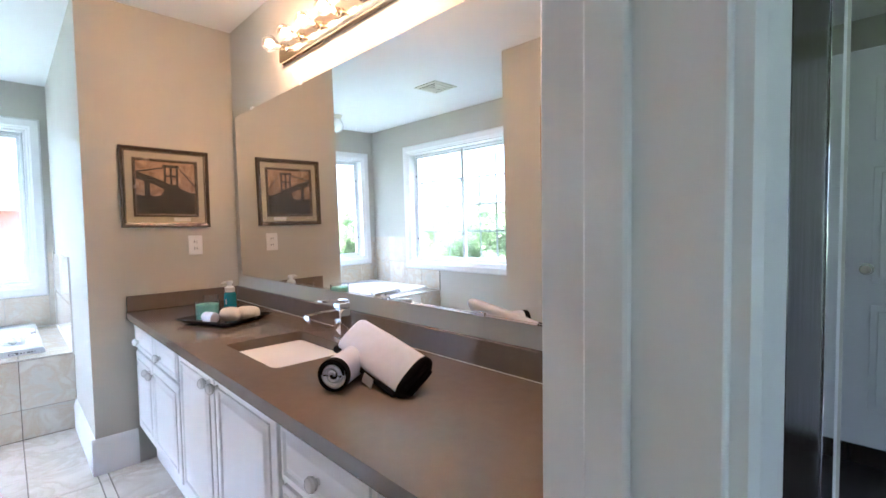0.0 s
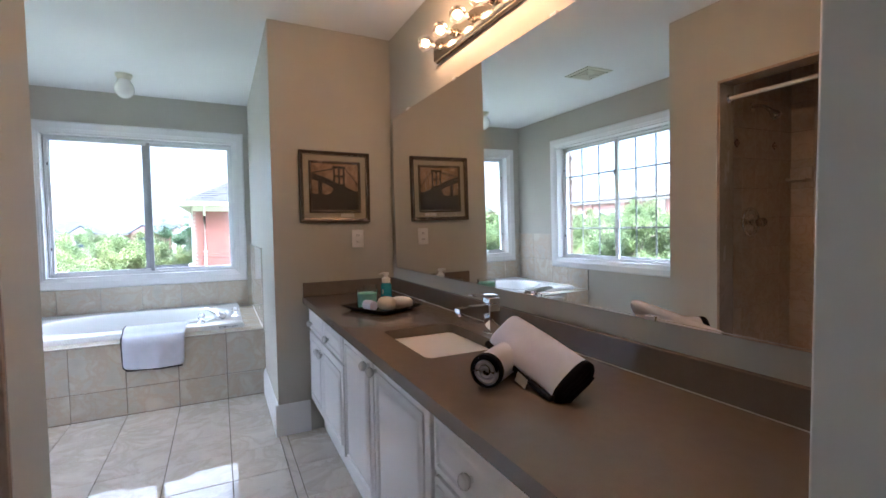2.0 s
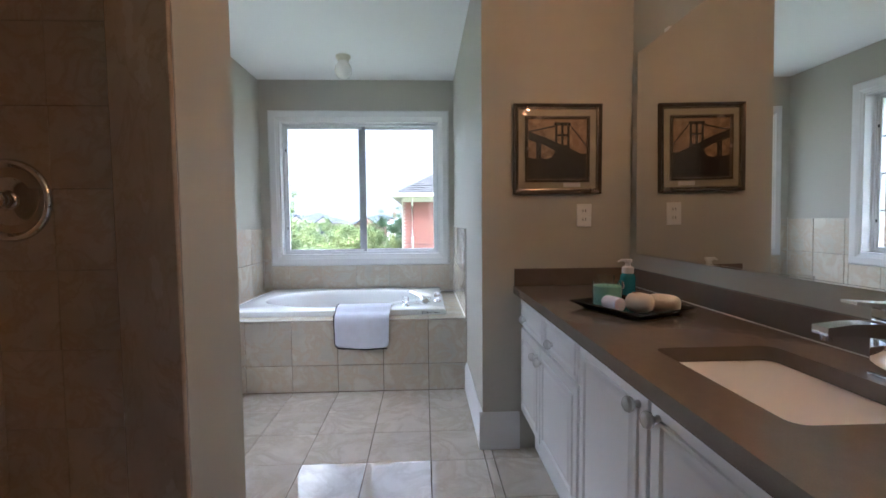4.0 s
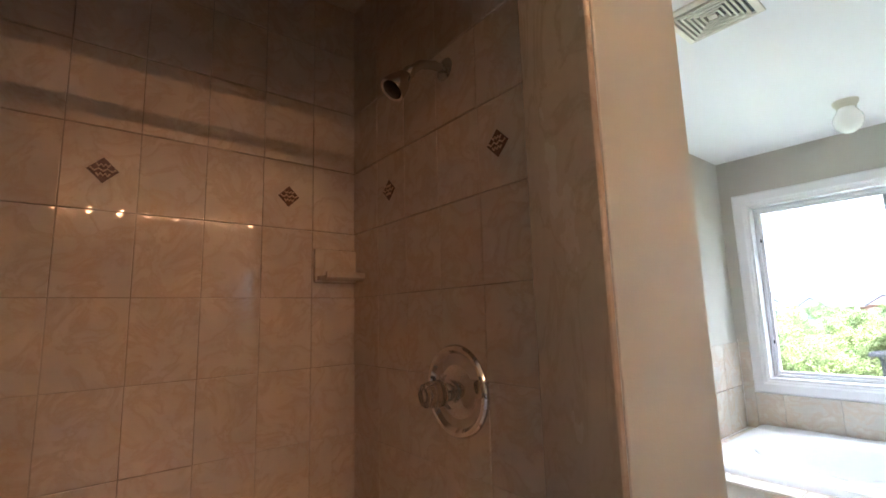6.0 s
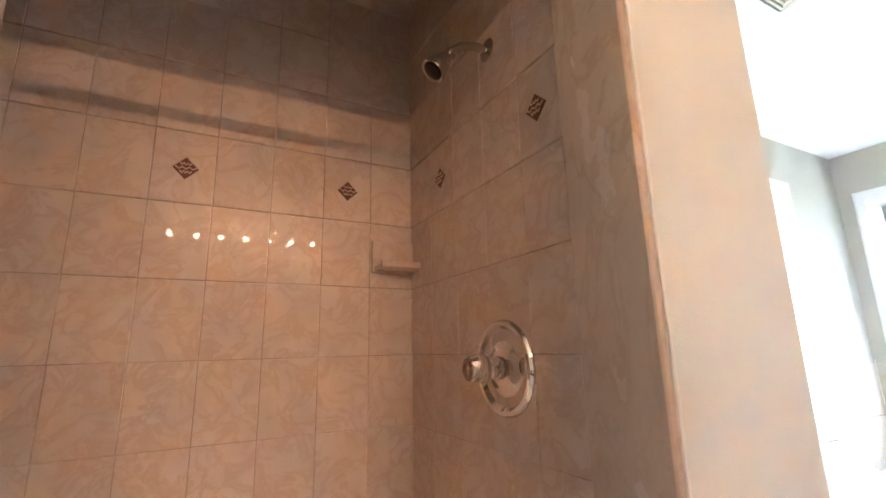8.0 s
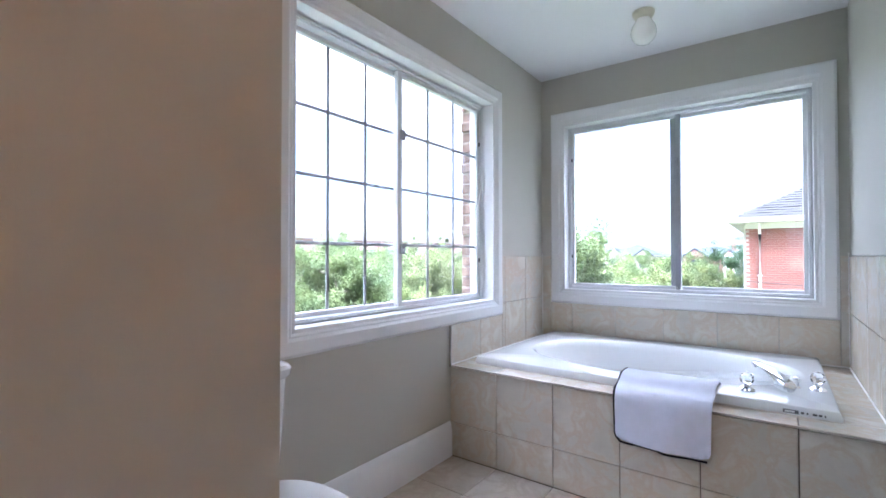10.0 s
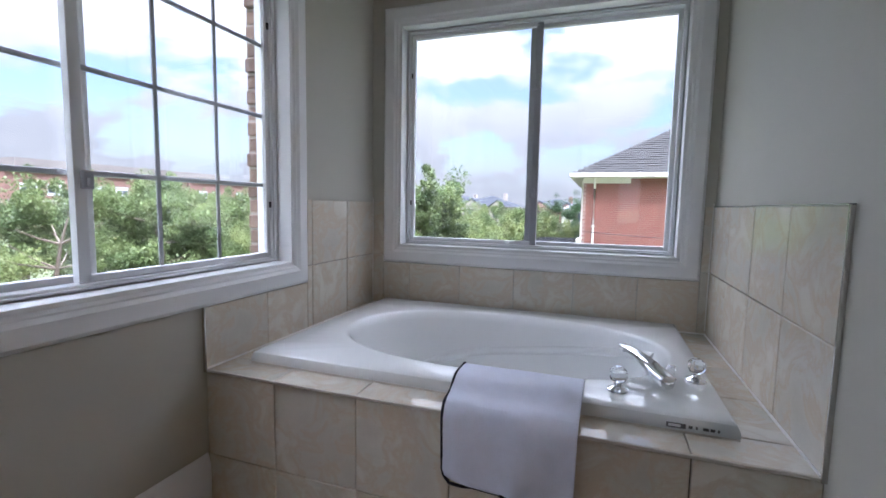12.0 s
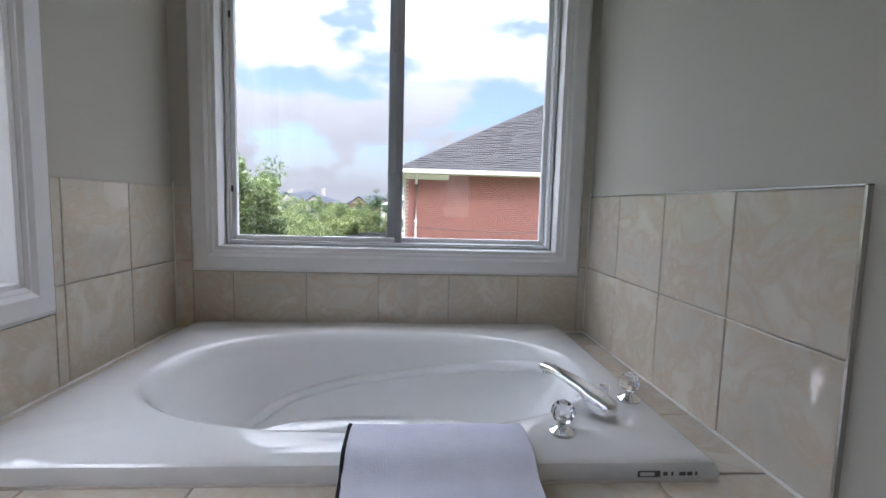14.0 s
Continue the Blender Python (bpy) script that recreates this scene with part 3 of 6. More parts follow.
def window(name, axis, face, out, a0, a1, z0, z1, mid, grid, label, depth=0.16):
    """Sliding window in a wall: casing, lined reveal, frame, two sashes with panes, mullion, latches. out: +1 or -1 into the room."""
    c = ((a0 + a1) / 2, face, 0) if axis == "x" else (face, (a0 + a1) / 2, 0)
    win = thing(name, c, label, "window", kind="structure")
    def b(p0, p1, d0, d1, q0, q1, bev=0.002):
        """p along the wall, d into the wall (positive outward), q up."""
        e0, e1 = face - out * d0, face - out * d1
        return B(p0, p1, e0, e1, q0, q1, bev) if axis == "x" else B(e0, e1, p0, p1, q0, q1, bev)
    casing(win, axis, face, a0, a1, z0, z1, out)
    t = 0.016
    for nm, q in (("reveal", (a0 - 0.002, a0 + t, z0, z1)), ("reveal", (a1 - t, a1 + 0.002, z0, z1)), ("reveal", (a0, a1, z1 - t, z1 + 0.002)), ("sill", (a0, a1, z0 - 0.002, z0 + t))):
        part(nm, b(q[0], q[1], -0.005, 0.125, q[2], q[3]), M["trim"], win)
    i0, i1, k0, k1 = a0 + t, a1 - t, z0 + t, z1 - t
    fw = 0.022
    for q in ((i0, i0 + fw, k0, k1), (i1 - fw, i1, k0, k1), (i0, i1, k0, k0 + fw), (i0, i1, k1 - fw, k1)):
        part("window_frame", b(q[0], q[1], 0.085, 0.175, q[2], q[3], 0.003), M["vinyl"], win)
        part("track", b(q[0] + (0.01 if q[1] - q[0] < 0.1 else 0), q[1] - (0.01 if q[1] - q[0] < 0.1 else 0), 0.072, 0.09, q[2] + (0.01 if q[3] - q[2] < 0.1 else 0), q[3] - (0.01 if q[3] - q[2] < 0.1 else 0)), M["vinyl"], win)
    g0, g1, h0, h1 = i0 + fw, i1 - fw, k0 + fw, k1 - fw
    sw = 0.022
    for s, (s0, s1) in enumerate(((g0, mid + 0.036), (mid - 0.036, g1))):
        dd = 0.098 if s == 0 else 0.132
        wl_, wr_ = (sw, 0.036) if s == 0 else (0.036, sw)
        # meeting stiles of the ungridded window get the vinyl with painted-in shade
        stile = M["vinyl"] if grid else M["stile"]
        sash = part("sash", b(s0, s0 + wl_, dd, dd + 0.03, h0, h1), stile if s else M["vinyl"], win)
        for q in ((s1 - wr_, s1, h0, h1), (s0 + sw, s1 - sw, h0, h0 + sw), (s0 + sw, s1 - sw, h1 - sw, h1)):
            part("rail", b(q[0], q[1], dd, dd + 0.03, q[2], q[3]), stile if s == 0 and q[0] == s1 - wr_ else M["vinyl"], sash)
        pane = part("pane", b(s0 + sw, s1 - sw, dd + 0.013, dd + 0.017, h0 + sw, h1 - sw, 0), M["glass"], sash, smooth=False)
        pane.visible_shadow = False
        if grid:
            nc, nr = grid
            pw, ph = (s1 - s0 - 2 * sw) / nc, (h1 - h0 - 2 * sw) / nr
            for i in range(1, nc):
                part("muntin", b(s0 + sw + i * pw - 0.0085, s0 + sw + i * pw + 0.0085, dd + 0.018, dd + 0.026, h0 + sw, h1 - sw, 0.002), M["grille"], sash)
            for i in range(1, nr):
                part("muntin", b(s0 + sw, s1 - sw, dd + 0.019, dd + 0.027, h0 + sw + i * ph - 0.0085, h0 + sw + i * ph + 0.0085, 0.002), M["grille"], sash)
    for zz in (k0 + 0.25 * (k1 - k0), k0 + 0.72 * (k1 - k0)):
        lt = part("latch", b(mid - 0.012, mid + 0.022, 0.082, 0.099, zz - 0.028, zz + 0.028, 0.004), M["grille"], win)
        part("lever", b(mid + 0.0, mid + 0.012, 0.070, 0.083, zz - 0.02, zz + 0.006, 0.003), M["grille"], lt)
    for zz in (k0 + 0.2 * (k1 - k0), k0 + 0.8 * (k1 - k0)):
        part("screen_clip", b(i0 + fw, i0 + fw + 0.008, 0.09, 0.1, zz - 0.014, zz + 0.014, 0.001), M["iron"], win)
    return win


window("window_1", "x", YS, 1, *W1, -3.235, (3, 4), "white sliding window with a grille in each sash")
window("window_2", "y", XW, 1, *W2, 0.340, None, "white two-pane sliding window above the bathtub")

# outer brick beside the gridded window
ext = solid("wall_brick_outer", B(-4.9, -4.12, YS - 0.30, YS - 0.21, -0.5, 3.0), M["mortar"], "grey mortar bed of the outer brick skin", "wall", smooth=False)
bk = finish(bx(bmesh.new(), 0, 0.2, -0.09, 0, 0, 0.062, 0.004), "brick", M["brick_brown"], False)
rnd = random.Random(8)
pieces("brick", bk, [Matrix.Translation((-4.30 + rnd.uniform(-0.006, 0.006) - (0.0 if i % 2 else 0.012), YS - 0.203, 0.35 + i * 0.075)) for i in range(30)], ext)

# ---------------------------------------------------------------- vanity
VX0, VX1 = XST, XD0
CF = 1.428
ct = thing("countertop", (-1.25, 1.74, 0.84), "taupe polished quartz vanity countertop with backsplash", "countertop")
SX0, SX1, SY0, SY1 = -1.48, -1.02, 1.562, 1.885


def rounded_rect(x0, x1, y0, y1, r, z, n=5):
    pts = []
    for cx, cy, a in ((x1 - r, y1 - r, 0), (x0 + r, y1 - r, 90), (x0 + r, y0 + r, 180), (x1 - r, y0 + r, 270)):
        for i in range(n + 1):
            q = radians(a + 90 * i / n)
            pts.append(Vector((cx + r * math.cos(q), cy + r * math.sin(q), z)))
    return pts


def slab_with_hole(x0, x1, y0, y1, z0, z1, hole, bevel=0.004):
    """Slab whose hole is a closed outline: outer ring is matched to the hole's points by direction."""
    n = len(hole)
    cx = sum(p.x for p in hole) / n; cy = sum(p.y for p in hole) / n
    hx = max(abs(p.x - cx) for p in hole); hy = max(abs(p.y - cy) for p in hole)
    outer = []
    q = n // 4
    for i, p in enumerate(hole):
        k = i // q
        f = (i % q) / (q - 1)
        corner = ((x1, y1), (x0, y1), (x0, y0), (x1, y0))[k]
        outer.append(Vector((corner[0], corner[1], 0)))
    bm = bmesh.new()
    def add(z, pts): return [bm.verts.new((p.x, p.y, z)) for p in pts]
    hT, hB = add(z1, hole), add(z0, hole)
    cT = [bm.verts.new((*c, z1)) for c in ((x1, y1), (x0, y1), (x0, y0), (x1, y0))]
    cB = [bm.verts.new((*c, z0)) for c in ((x1, y1), (x0, y1), (x0, y0), (x1, y0))]
    for i in range(n):
        j = (i + 1) % n
        bm.faces.new((hT[i], hT[j], hB[j], hB[i]))
        k, k2 = i // q, j // q
        if k == k2:
            bm.faces.new((cT[k], hT[j], hT[i])); bm.faces.new((cB[k], hB[i], hB[j]))
        else:
            bm.faces.new((cT[k], cT[k2], hT[j], hT[i])); bm.faces.new((cB[k2], cB[k], hB[i], hB[j]))
    for i in range(4):
        j = (i + 1) % 4
        bm.faces.new((cT[i], cB[i], cB[j], cT[j]))
    bmesh.ops.recalc_face_normals(bm, faces=bm.faces[:])
    return bm


part("slab", slab_with_hole(VX0 + 0.001, VX1 - 0.001, CF, YN - 0.001, 0.842, 0.882, rounded_rect(SX0, SX1, SY0, SY1, 0.03, 0)), M["quartz"], ct)
part("backsplash", B(VX0 + 0.02, VX1 - 0.002, YN - 0.021, YN - 0.001, 0.883, 0.972, 0.002), M["quartz"], ct)
part("side_splash", B(VX0 + 0.001, VX0 + 0.019, CF + 0.004, YN - 0.001, 0.883, 0.972, 0.002), M["quartz"], ct)
part("caulk_line", B(VX0 + 0.02, VX1 - 0.004, YN - 0.0235, YN - 0.021, 0.8825, 0.885), M["caulk"], ct)

sink = thing("sink", ((SX0 + SX1) / 2, (SY0 + SY1) / 2, 0.7), "white rectangular undermount porcelain sink", "sink")
bm = bmesh.new()
rows = []
for z, inset, r in ((0.8405, -0.006, 0.035), (0.835, -0.004, 0.035), (0.80, 0.008, 0.04), (0.735, 0.03, 0.06), (0.712, 0.07, 0.07), (0.706, 0.13, 0.02)):
    rows.append(rounded_rect(SX0 + inset, SX1 - inset, SY0 + inset, SY1 - inset, r, z))
loft(bm, rows, caps=False)
bm.faces.new([bm.verts.new(p) for p in rows[-1]])
rows2 = [rounded_rect(SX0 - 0.02, SX1 + 0.02, SY0 - 0.02, SY1 + 0.02, 0.04, z) for z in (0.8405, 0.69)]
loft(bm, [rows[0], rows2[0], rows2[1]], caps=False)
part("bowl", bm, M["porcelain"], sink)
bm = bmesh.new(); lathe(bm, [(0, 0), (0.022, 0), (0.022, 0.003), (0.014, 0.004), (0.0, 0.002)], Matrix.Translation(((SX0 + SX1) / 2, (SY0 + SY1) / 2, 0.7065))); part("drain", bm, M["chrome"], sink, "chrome drain ring")

# faucet: square single-lever
FX, FY = -1.225, 1.945
fc = thing("faucet", (FX, FY, 0.882), "chrome square single-lever basin faucet", "faucet")
part("base", B(FX - 0.027, FX + 0.027, FY - 0.027, FY + 0.027, 0.8825, 0.888, 0.002), M["chrome"], fc)
part("body", B(FX - 0.025, FX + 0.025, FY - 0.025, FY + 0.025, 0.888, 1.005, 0.003, 2), M["chrome"], fc)
bm = bmesh.new()
loft(bm, [[Vector((FX + sx * w, y, z + sz * h)) for sx, sz in ((-1, -1), (1, -1), (1, 1), (-1, 1))] for y, z, w, h in ((FY - 0.02, 0.985, 0.02, 0.017), (FY - 0.10, 0.990, 0.02, 0.012), (FY - 0.16, 0.987, 0.02, 0.009))])
part("spout", bm, M["chrome"], fc)
bm = bmesh.new(); lathe(bm, [(0.0, 0), (0.011, 0), (0.011, 0.014), (0.0, 0.014)], Matrix.Translation((FX, FY - 0.145, 0.966)), 14); part("aerator", bm, M["brushed"], fc)
part("cap", B(FX - 0.025, FX + 0.025, FY - 0.026, FY + 0.025, 1.007, 1.030, 0.003), M["chrome"], fc)
bm = bmesh.new()
loft(bm, [[Vector((FX + sx * w, y, z + sz * h)) for sx, sz in ((-1, -1), (1, -1), (1, 1), (-1, 1))] for y, z, w, h in ((FY + 0.02, 1.036, 0.021, 0.005), (FY - 0.05, 1.040, 0.021, 0.005), (FY - 0.10, 1.046, 0.018, 0.003))])
part("lever", bm, M["chrome"], fc)


def front(cab, x0, x1, z0, z1, knob, name="door", yf=1.462):
    """Raised-panel door or drawer front with a white round knob."""
    d = part(name, B(x0 + 0.002, x1 - 0.002, yf, yf + 0.018, z0 + 0.002, z1 - 0.002, 0.003), M["cabinet"], cab)
    w = 0.055 if z1 - z0 > 0.25 else 0.032
    bm = bmesh.new()
    def r(ins, y):
        return [Vector((x0 + ins, y, z0 + ins)), Vector((x1 - ins, y, z0 + ins)), Vector((x1 - ins, y, z1 - ins)), Vector((x0 + ins, y, z1 - ins))]
    loft(bm, [r(w - 0.014, yf + 0.001), r(w - 0.011, yf - 0.005), r(w - 0.003, yf - 0.006), r(w + 0.004, yf + 0.0005), r(w + 0.012, yf + 0.0005), r(w + 0.022, yf - 0.006), r(w + 0.028, yf - 0.007)], caps=False)
    bm.faces.new([bm.verts.new(p) for p in r(w + 0.028, yf - 0.007)])
    part("raised_panel", bm, M["cabinet"], d)
    if knob:
        bm = bmesh.new()
        lathe(bm, [(0.0, 0), (0.010, 0.0), (0.008, 0.006), (0.0075, 0.012), (0.016, 0.018), (0.0195, 0.026), (0.017, 0.034), (0.009, 0.039), (0.0, 0.040)], Matrix.Translation((knob[0], yf - 0.001, knob[1])) @ pose(0, 0, 0, 90, 0, 0), 18)
        part("knob", bm, M["porcelain"], d, "glossy white round knob")
    return d


def cabinet(x0, x1, label):
    c = thing("vanity_cabinet", ((x0 + x1) / 2, 1.76, 0), label, "cabinet", "vanity cabinets")
    bm = bmesh.new()
    bx(bm, x0 + 0.001, x1 - 0.001, 1.4805, YN - 0.002, 0.212, 0.8415)
    part("body", bm, M["cabinet"], c, smooth=False)
    part("toe_kick", B(x0 + 0.001, x1 - 0.001, 1.545, 1.56, 0.0, 0.212), M["cabinet"], c, smooth=False)
    return c


ZT, ZB = 0.832, 0.222
c1 = cabinet(-2.675, -1.765, "white raised-panel vanity cabinet with two drawers and two doors")
front(c1, -2.648, -2.197, 0.678, ZT, (-2.515, 0.735), "drawer"); front(c1, -2.187, -1.775, 0.678, ZT, (-2.045, 0.738), "drawer")
front(c1, -2.648, -2.263, ZB, 0.668, (-2.298, 0.612)); front(c1, -2.253, -1.775, ZB, 0.668, (-2.215, 0.612))
c2 = cabinet(-1.765, -0.775, "white raised-panel sink cabinet with two tall doors")
front(c2, -1.755, -1.305, ZB, ZT, (-1.346, 0.788)); front(c2, -1.295, -0.785, ZB, ZT, (-1.256, 0.790))
c3 = cabinet(-0.775, -0.31, "white raised-panel drawer cabinet with three drawers")
front(c3, -0.765, -0.32, 0.655, ZT, (-0.545, 0.742), "drawer"); front(c3, -0.765, -0.32, 0.425, 0.645, (-0.545, 0.54), "drawer"); front(c3, -0.765, -0.32, ZB, 0.415, (-0.545, 0.30), "drawer")
c4 = cabinet(-0.31, 0.165, "white raised-panel vanity cabinet beside the doorway")
front(c4, -0.30, 0.155, ZB, ZT, (-0.25, 0.76))

# ---------------------------------------------------------------- mirror and vanity light
mr = thing("wall_mirror", (-1.3, YN, 1.05), "large frameless wall mirror above the vanity", "mirror")
bm = bmesh.new()
loft(bm, [[Vector((x, YN - 0.0085, 1.052)), Vector((x, YN - 0.0030, 1.052)), Vector((x, YN - 0.0135, 2.055)), Vector((x, YN - 0.0190, 2.055))] for x in (-2.59, 0.10)])
part("glass", bm, M["mirror"], mr, smooth=False)
part("bottom_channel", B(-2.59, 0.10, YN - 0.010, YN - 0.0015, 1.045, 1.0515, 0.001), M["chrome"], mr)
for xx in (-2.32, -1.70, -0.95, -0.35):
    part("clip", B(xx - 0.018, xx + 0.018, YN - 0.022, YN - 0.0005, 2.052, 2.066, 0.002), M["plastic_white"], mr, "small clear-white mirror clip")
for xx in (-1.05, -0.55):
    part("clip", B(xx - 0.018, xx + 0.018, YN - 0.0135, YN - 0.0105, 1.044, 1.058, 0.001), M["chrome"], mr)

BX0, NB, BS, BZ = -1.815, 8, 0.172, 2.258
bar = thing("vanity_light", (-1.2, YN, BZ), "polished brass bath bar light with clear glowing globe bulbs", "light fixture")
bm = bmesh.new()
xa, xb = BX0 - 0.085, BX0 + (NB - 1) * BS + 0.085
loft(bm, [[Vector((x, y, z)) for y, z in ((YN - 0.001, BZ - 0.062), (YN - 0.012, BZ - 0.062), (YN - 0.02, BZ - 0.055), (YN - 0.028, BZ - 0.055), (YN - 0.034, BZ - 0.046), (YN - 0.034, BZ + 0.046), (YN - 0.028, BZ + 0.055), (YN - 0.02, BZ + 0.055), (YN - 0.012, BZ + 0.062), (YN - 0.001, BZ + 0.062))] for x in (xa, xb)])
part("bar", bm, M["bronze"], bar)
for i in range(NB):
    xx = BX0 + i * BS
    T = Matrix.Translation((xx, YN - 0.034, BZ)) @ pose(0, 0, 0, 90, 0, 0)
    bm = bmesh.new(); lathe(bm, [(0.0, 0), (0.022, 0.0), (0.022, 0.004), (0.0165, 0.008), (0.0165, 0.03), (0.0, 0.03)], T, 16); soc = part("socket", bm, M["bronze"], bar)
    bm = bmesh.new(); lathe(bm, [(0.0135, 0.030), (0.0135, 0.040), (0.022, 0.052), (0.036, 0.070), (0.040, 0.085), (0.036, 0.102), (0.022, 0.117), (0.0, 0.123)], T, 20)
    gl = part("bulb", bm, M["glass"], bar, "clear globe bulb"); gl.visible_shadow = False
    bm = bmesh.new()
    tube(bm, [T @ Vector(p) for p in ((0, 0, 0.03), (0, 0, 0.066))], 0.0035, 8)
    st = part("stem", bm, M["plastic_white"], gl); st.visible_shadow = False
    bm = bmesh.new()
    tube(bm, [T @ Vector((0.007 * math.cos(a), 0.007 * math.sin(a), 0.082)) for a in [k * 0.9 for k in range(7)]], 0.0016, 6)
    fl = part("filament", bm, M["filament"], gl, "glowing filament"); fl.visible_shadow = False
    ld = bpy.data.lights.new("bulb_light", "POINT")
    ld.energy, ld.color, ld.shadow_soft_size = 0.058, (1.0, 0.44, 0.19), 0.014
    lo = new("bulb_light", ld); lo.location = (xx, YN - 0.034 - 0.084, BZ)

# picture on the wall end
PY0, PY1, PZ0, PZ1 = 1.425, 1.888, 1.362, 1.825
pic = thing("framed_picture", (XST, 1.656, 1.59), "framed sepia print of a suspension bridge with dark double frame", "picture")


def frame4(parent, name, y0, y1, z0, z1, w, x0, prof, material):
    for k in range(4):
        (py, pz), (qy, qz), (iy, iz) = [((y0, z0), (y1, z0), (0, 1)), ((y1, z0), (y1, z1), (-1, 0)), ((y1, z1), (y0, z1), (0, -1)), ((y0, z1), (y0, z0), (1, 0))][k]
        dy, dz = qy - py, qz - pz
        ln = math.hypot(dy, dz); dy, dz = dy / ln, dz / ln
        bm = bmesh.new()
        loft(bm, [[Vector((x0 + d, py + iy * q * w + dy * q * w, pz + iz * q * w + dz * q * w)) for q, d in prof], [Vector((x0 + d, qy + iy * q * w - dy * q * w, qz + iz * q * w - dz * q * w)) for q, d in prof]])
        part(name, bm, material, parent)


frame4(pic, "frame", PY0, PY1, PZ0, PZ1, 0.020, XST, [(0, 0), (0, 0.022), (0.3, 0.03), (0.7, 0.026), (1, 0.016), (1, 0)], M["frame_dark"])
frame4(pic, "gilt_lip", PY0 + 0.0195, PY1 - 0.0195, PZ0 + 0.0195, PZ1 - 0.0195, 0.008, XST, [(0, 0), (0, 0.020), (0.5, 0.019), (1, 0.012), (1, 0)], M["frame_silver"])
part("mat_board", B(XST + 0.002, XST + 0.006, PY0 + 0.015, PY1 - 0.015, PZ0 + 0.015, PZ1 - 0.015), M["matboard"], pic)
frame4(pic, "inner_frame", PY0 + 0.062, PY1 - 0.062, PZ0 + 0.062, PZ1 - 0.062, 0.016, XST + 0.006, [(0, 0), (0, 0.008), (0.5, 0.012), (1, 0.006), (1, 0)], M["frame_dark"])
pr = part("print", B(XST + 0.006, XST + 0.0075, PY0 + 0.07, PY1 - 0.07, PZ0 + 0.07, PZ1 - 0.07), M["sepia"], pic)
ya, yb, za, zb = PY0 + 0.08, PY1 - 0.08, PZ0 + 0.08, PZ1 - 0.08


def plate(parent, name, poly, x, th, material):
    bm = bmesh.new()
    loft(bm, [[Vector((x, y, z)) for y, z in poly], [Vector((x + th, y, z)) for y, z in poly]])
    return part(name, bm, material, parent, smooth=False)


hh, ww = zb - za, yb - ya
def q(u, v): return (ya + u * ww, za + v * hh)
xp = XST + 0.0078
plate(pr, "dark_bank", [q(0, 0), q(1, 0), q(1, 0.43), q(0.92, 0.42), q(0.84, 0.46), q(0.74, 0.50), q(0.66, 0.58), q(0.5, 0.52), q(0.40, 0.36), q(0.28, 0.33), q(0.2, 0.38), q(0.13, 0.34), q(0, 0.36)], xp, 0.0006, M["ink"])
plate(pr, "bridge_deck", [q(0, 0.80), q(0.3, 0.70), q(0.6, 0.56), q(1, 0.38), q(1, 0.30), q(0.55, 0.42), q(0.3, 0.56), q(0, 0.66)], xp + 0.0004, 0.0006, M["ink"])
for u0, u1 in ((0.46, 0.50), (0.565, 0.605), (0.67, 0.71)):
    plate(pr, "tower_leg", [q(u0, 0.3), q(u1, 0.3), q(u1, 0.92), q(u0, 0.92)], xp + 0.0002, 0.0006, M["ink"])
plate(pr, "tower_top", [q(0.44, 0.90), q(0.73, 0.90), q(0.73, 0.955), q(0.44, 0.955)], xp + 0.0003, 0.0006, M["ink"])
plate(pr, "tower_arch", [q(0.46, 0.72), q(0.71, 0.72), q(0.71, 0.755), q(0.46, 0.755)], xp + 0.0003, 0.0006, M["ink"])
plate(pr, "arch_pier", [q(0.13, 0.30), q(0.22, 0.30), q(0.22, 0.62), q(0.13, 0.64)], xp + 0.0003, 0.0006, M["ink"])
plate(pr, "cable", [q(0.0, 0.78), q(0.45, 0.88), q(0.45, 0.905), q(0.0, 0.81)], xp, 0.0006, M["ink"])
plate(pr, "cable", [q(0.72, 0.89), q(1.0, 0.55), q(1.0, 0.58), q(0.72, 0.92)], xp, 0.0006, M["ink"])
part("caption_strip", B(XST + 0.0062, XST + 0.0068, 1.69, 1.78, PZ0 + 0.036, PZ0 + 0.058), M["water_pale"], pic)
glz = part("glazing", B(XST + 0.020, XST + 0.0215, PY0 + 0.02, PY1 - 0.02, PZ0 + 0.02, PZ1 - 0.02), M["glass"], pic, smooth=False)
glz.visible_shadow = False

# outlet
ou = thing("wall_outlet", (XST, 1.80, 1.25), "white decorator double wall outlet", "outlet")
part("plate", B(XST + 0.0005, XST + 0.007, 1.762, 1.842, 1.19, 1.31, 0.003), M["plastic_white"], ou)
for zz in (1.228, 1.272):
    s = part("socket", B(XST + 0.0065, XST + 0.009, 1.785, 1.819, zz - 0.017, zz + 0.017, 0.002), M["plastic_white"], ou)
    for yy in (1.795, 1.809):
        part("slot", B(XST + 0.0085, XST + 0.0093, yy - 0.0015, yy + 0.0015, zz - 0.006, zz + 0.008), M["black"], s)

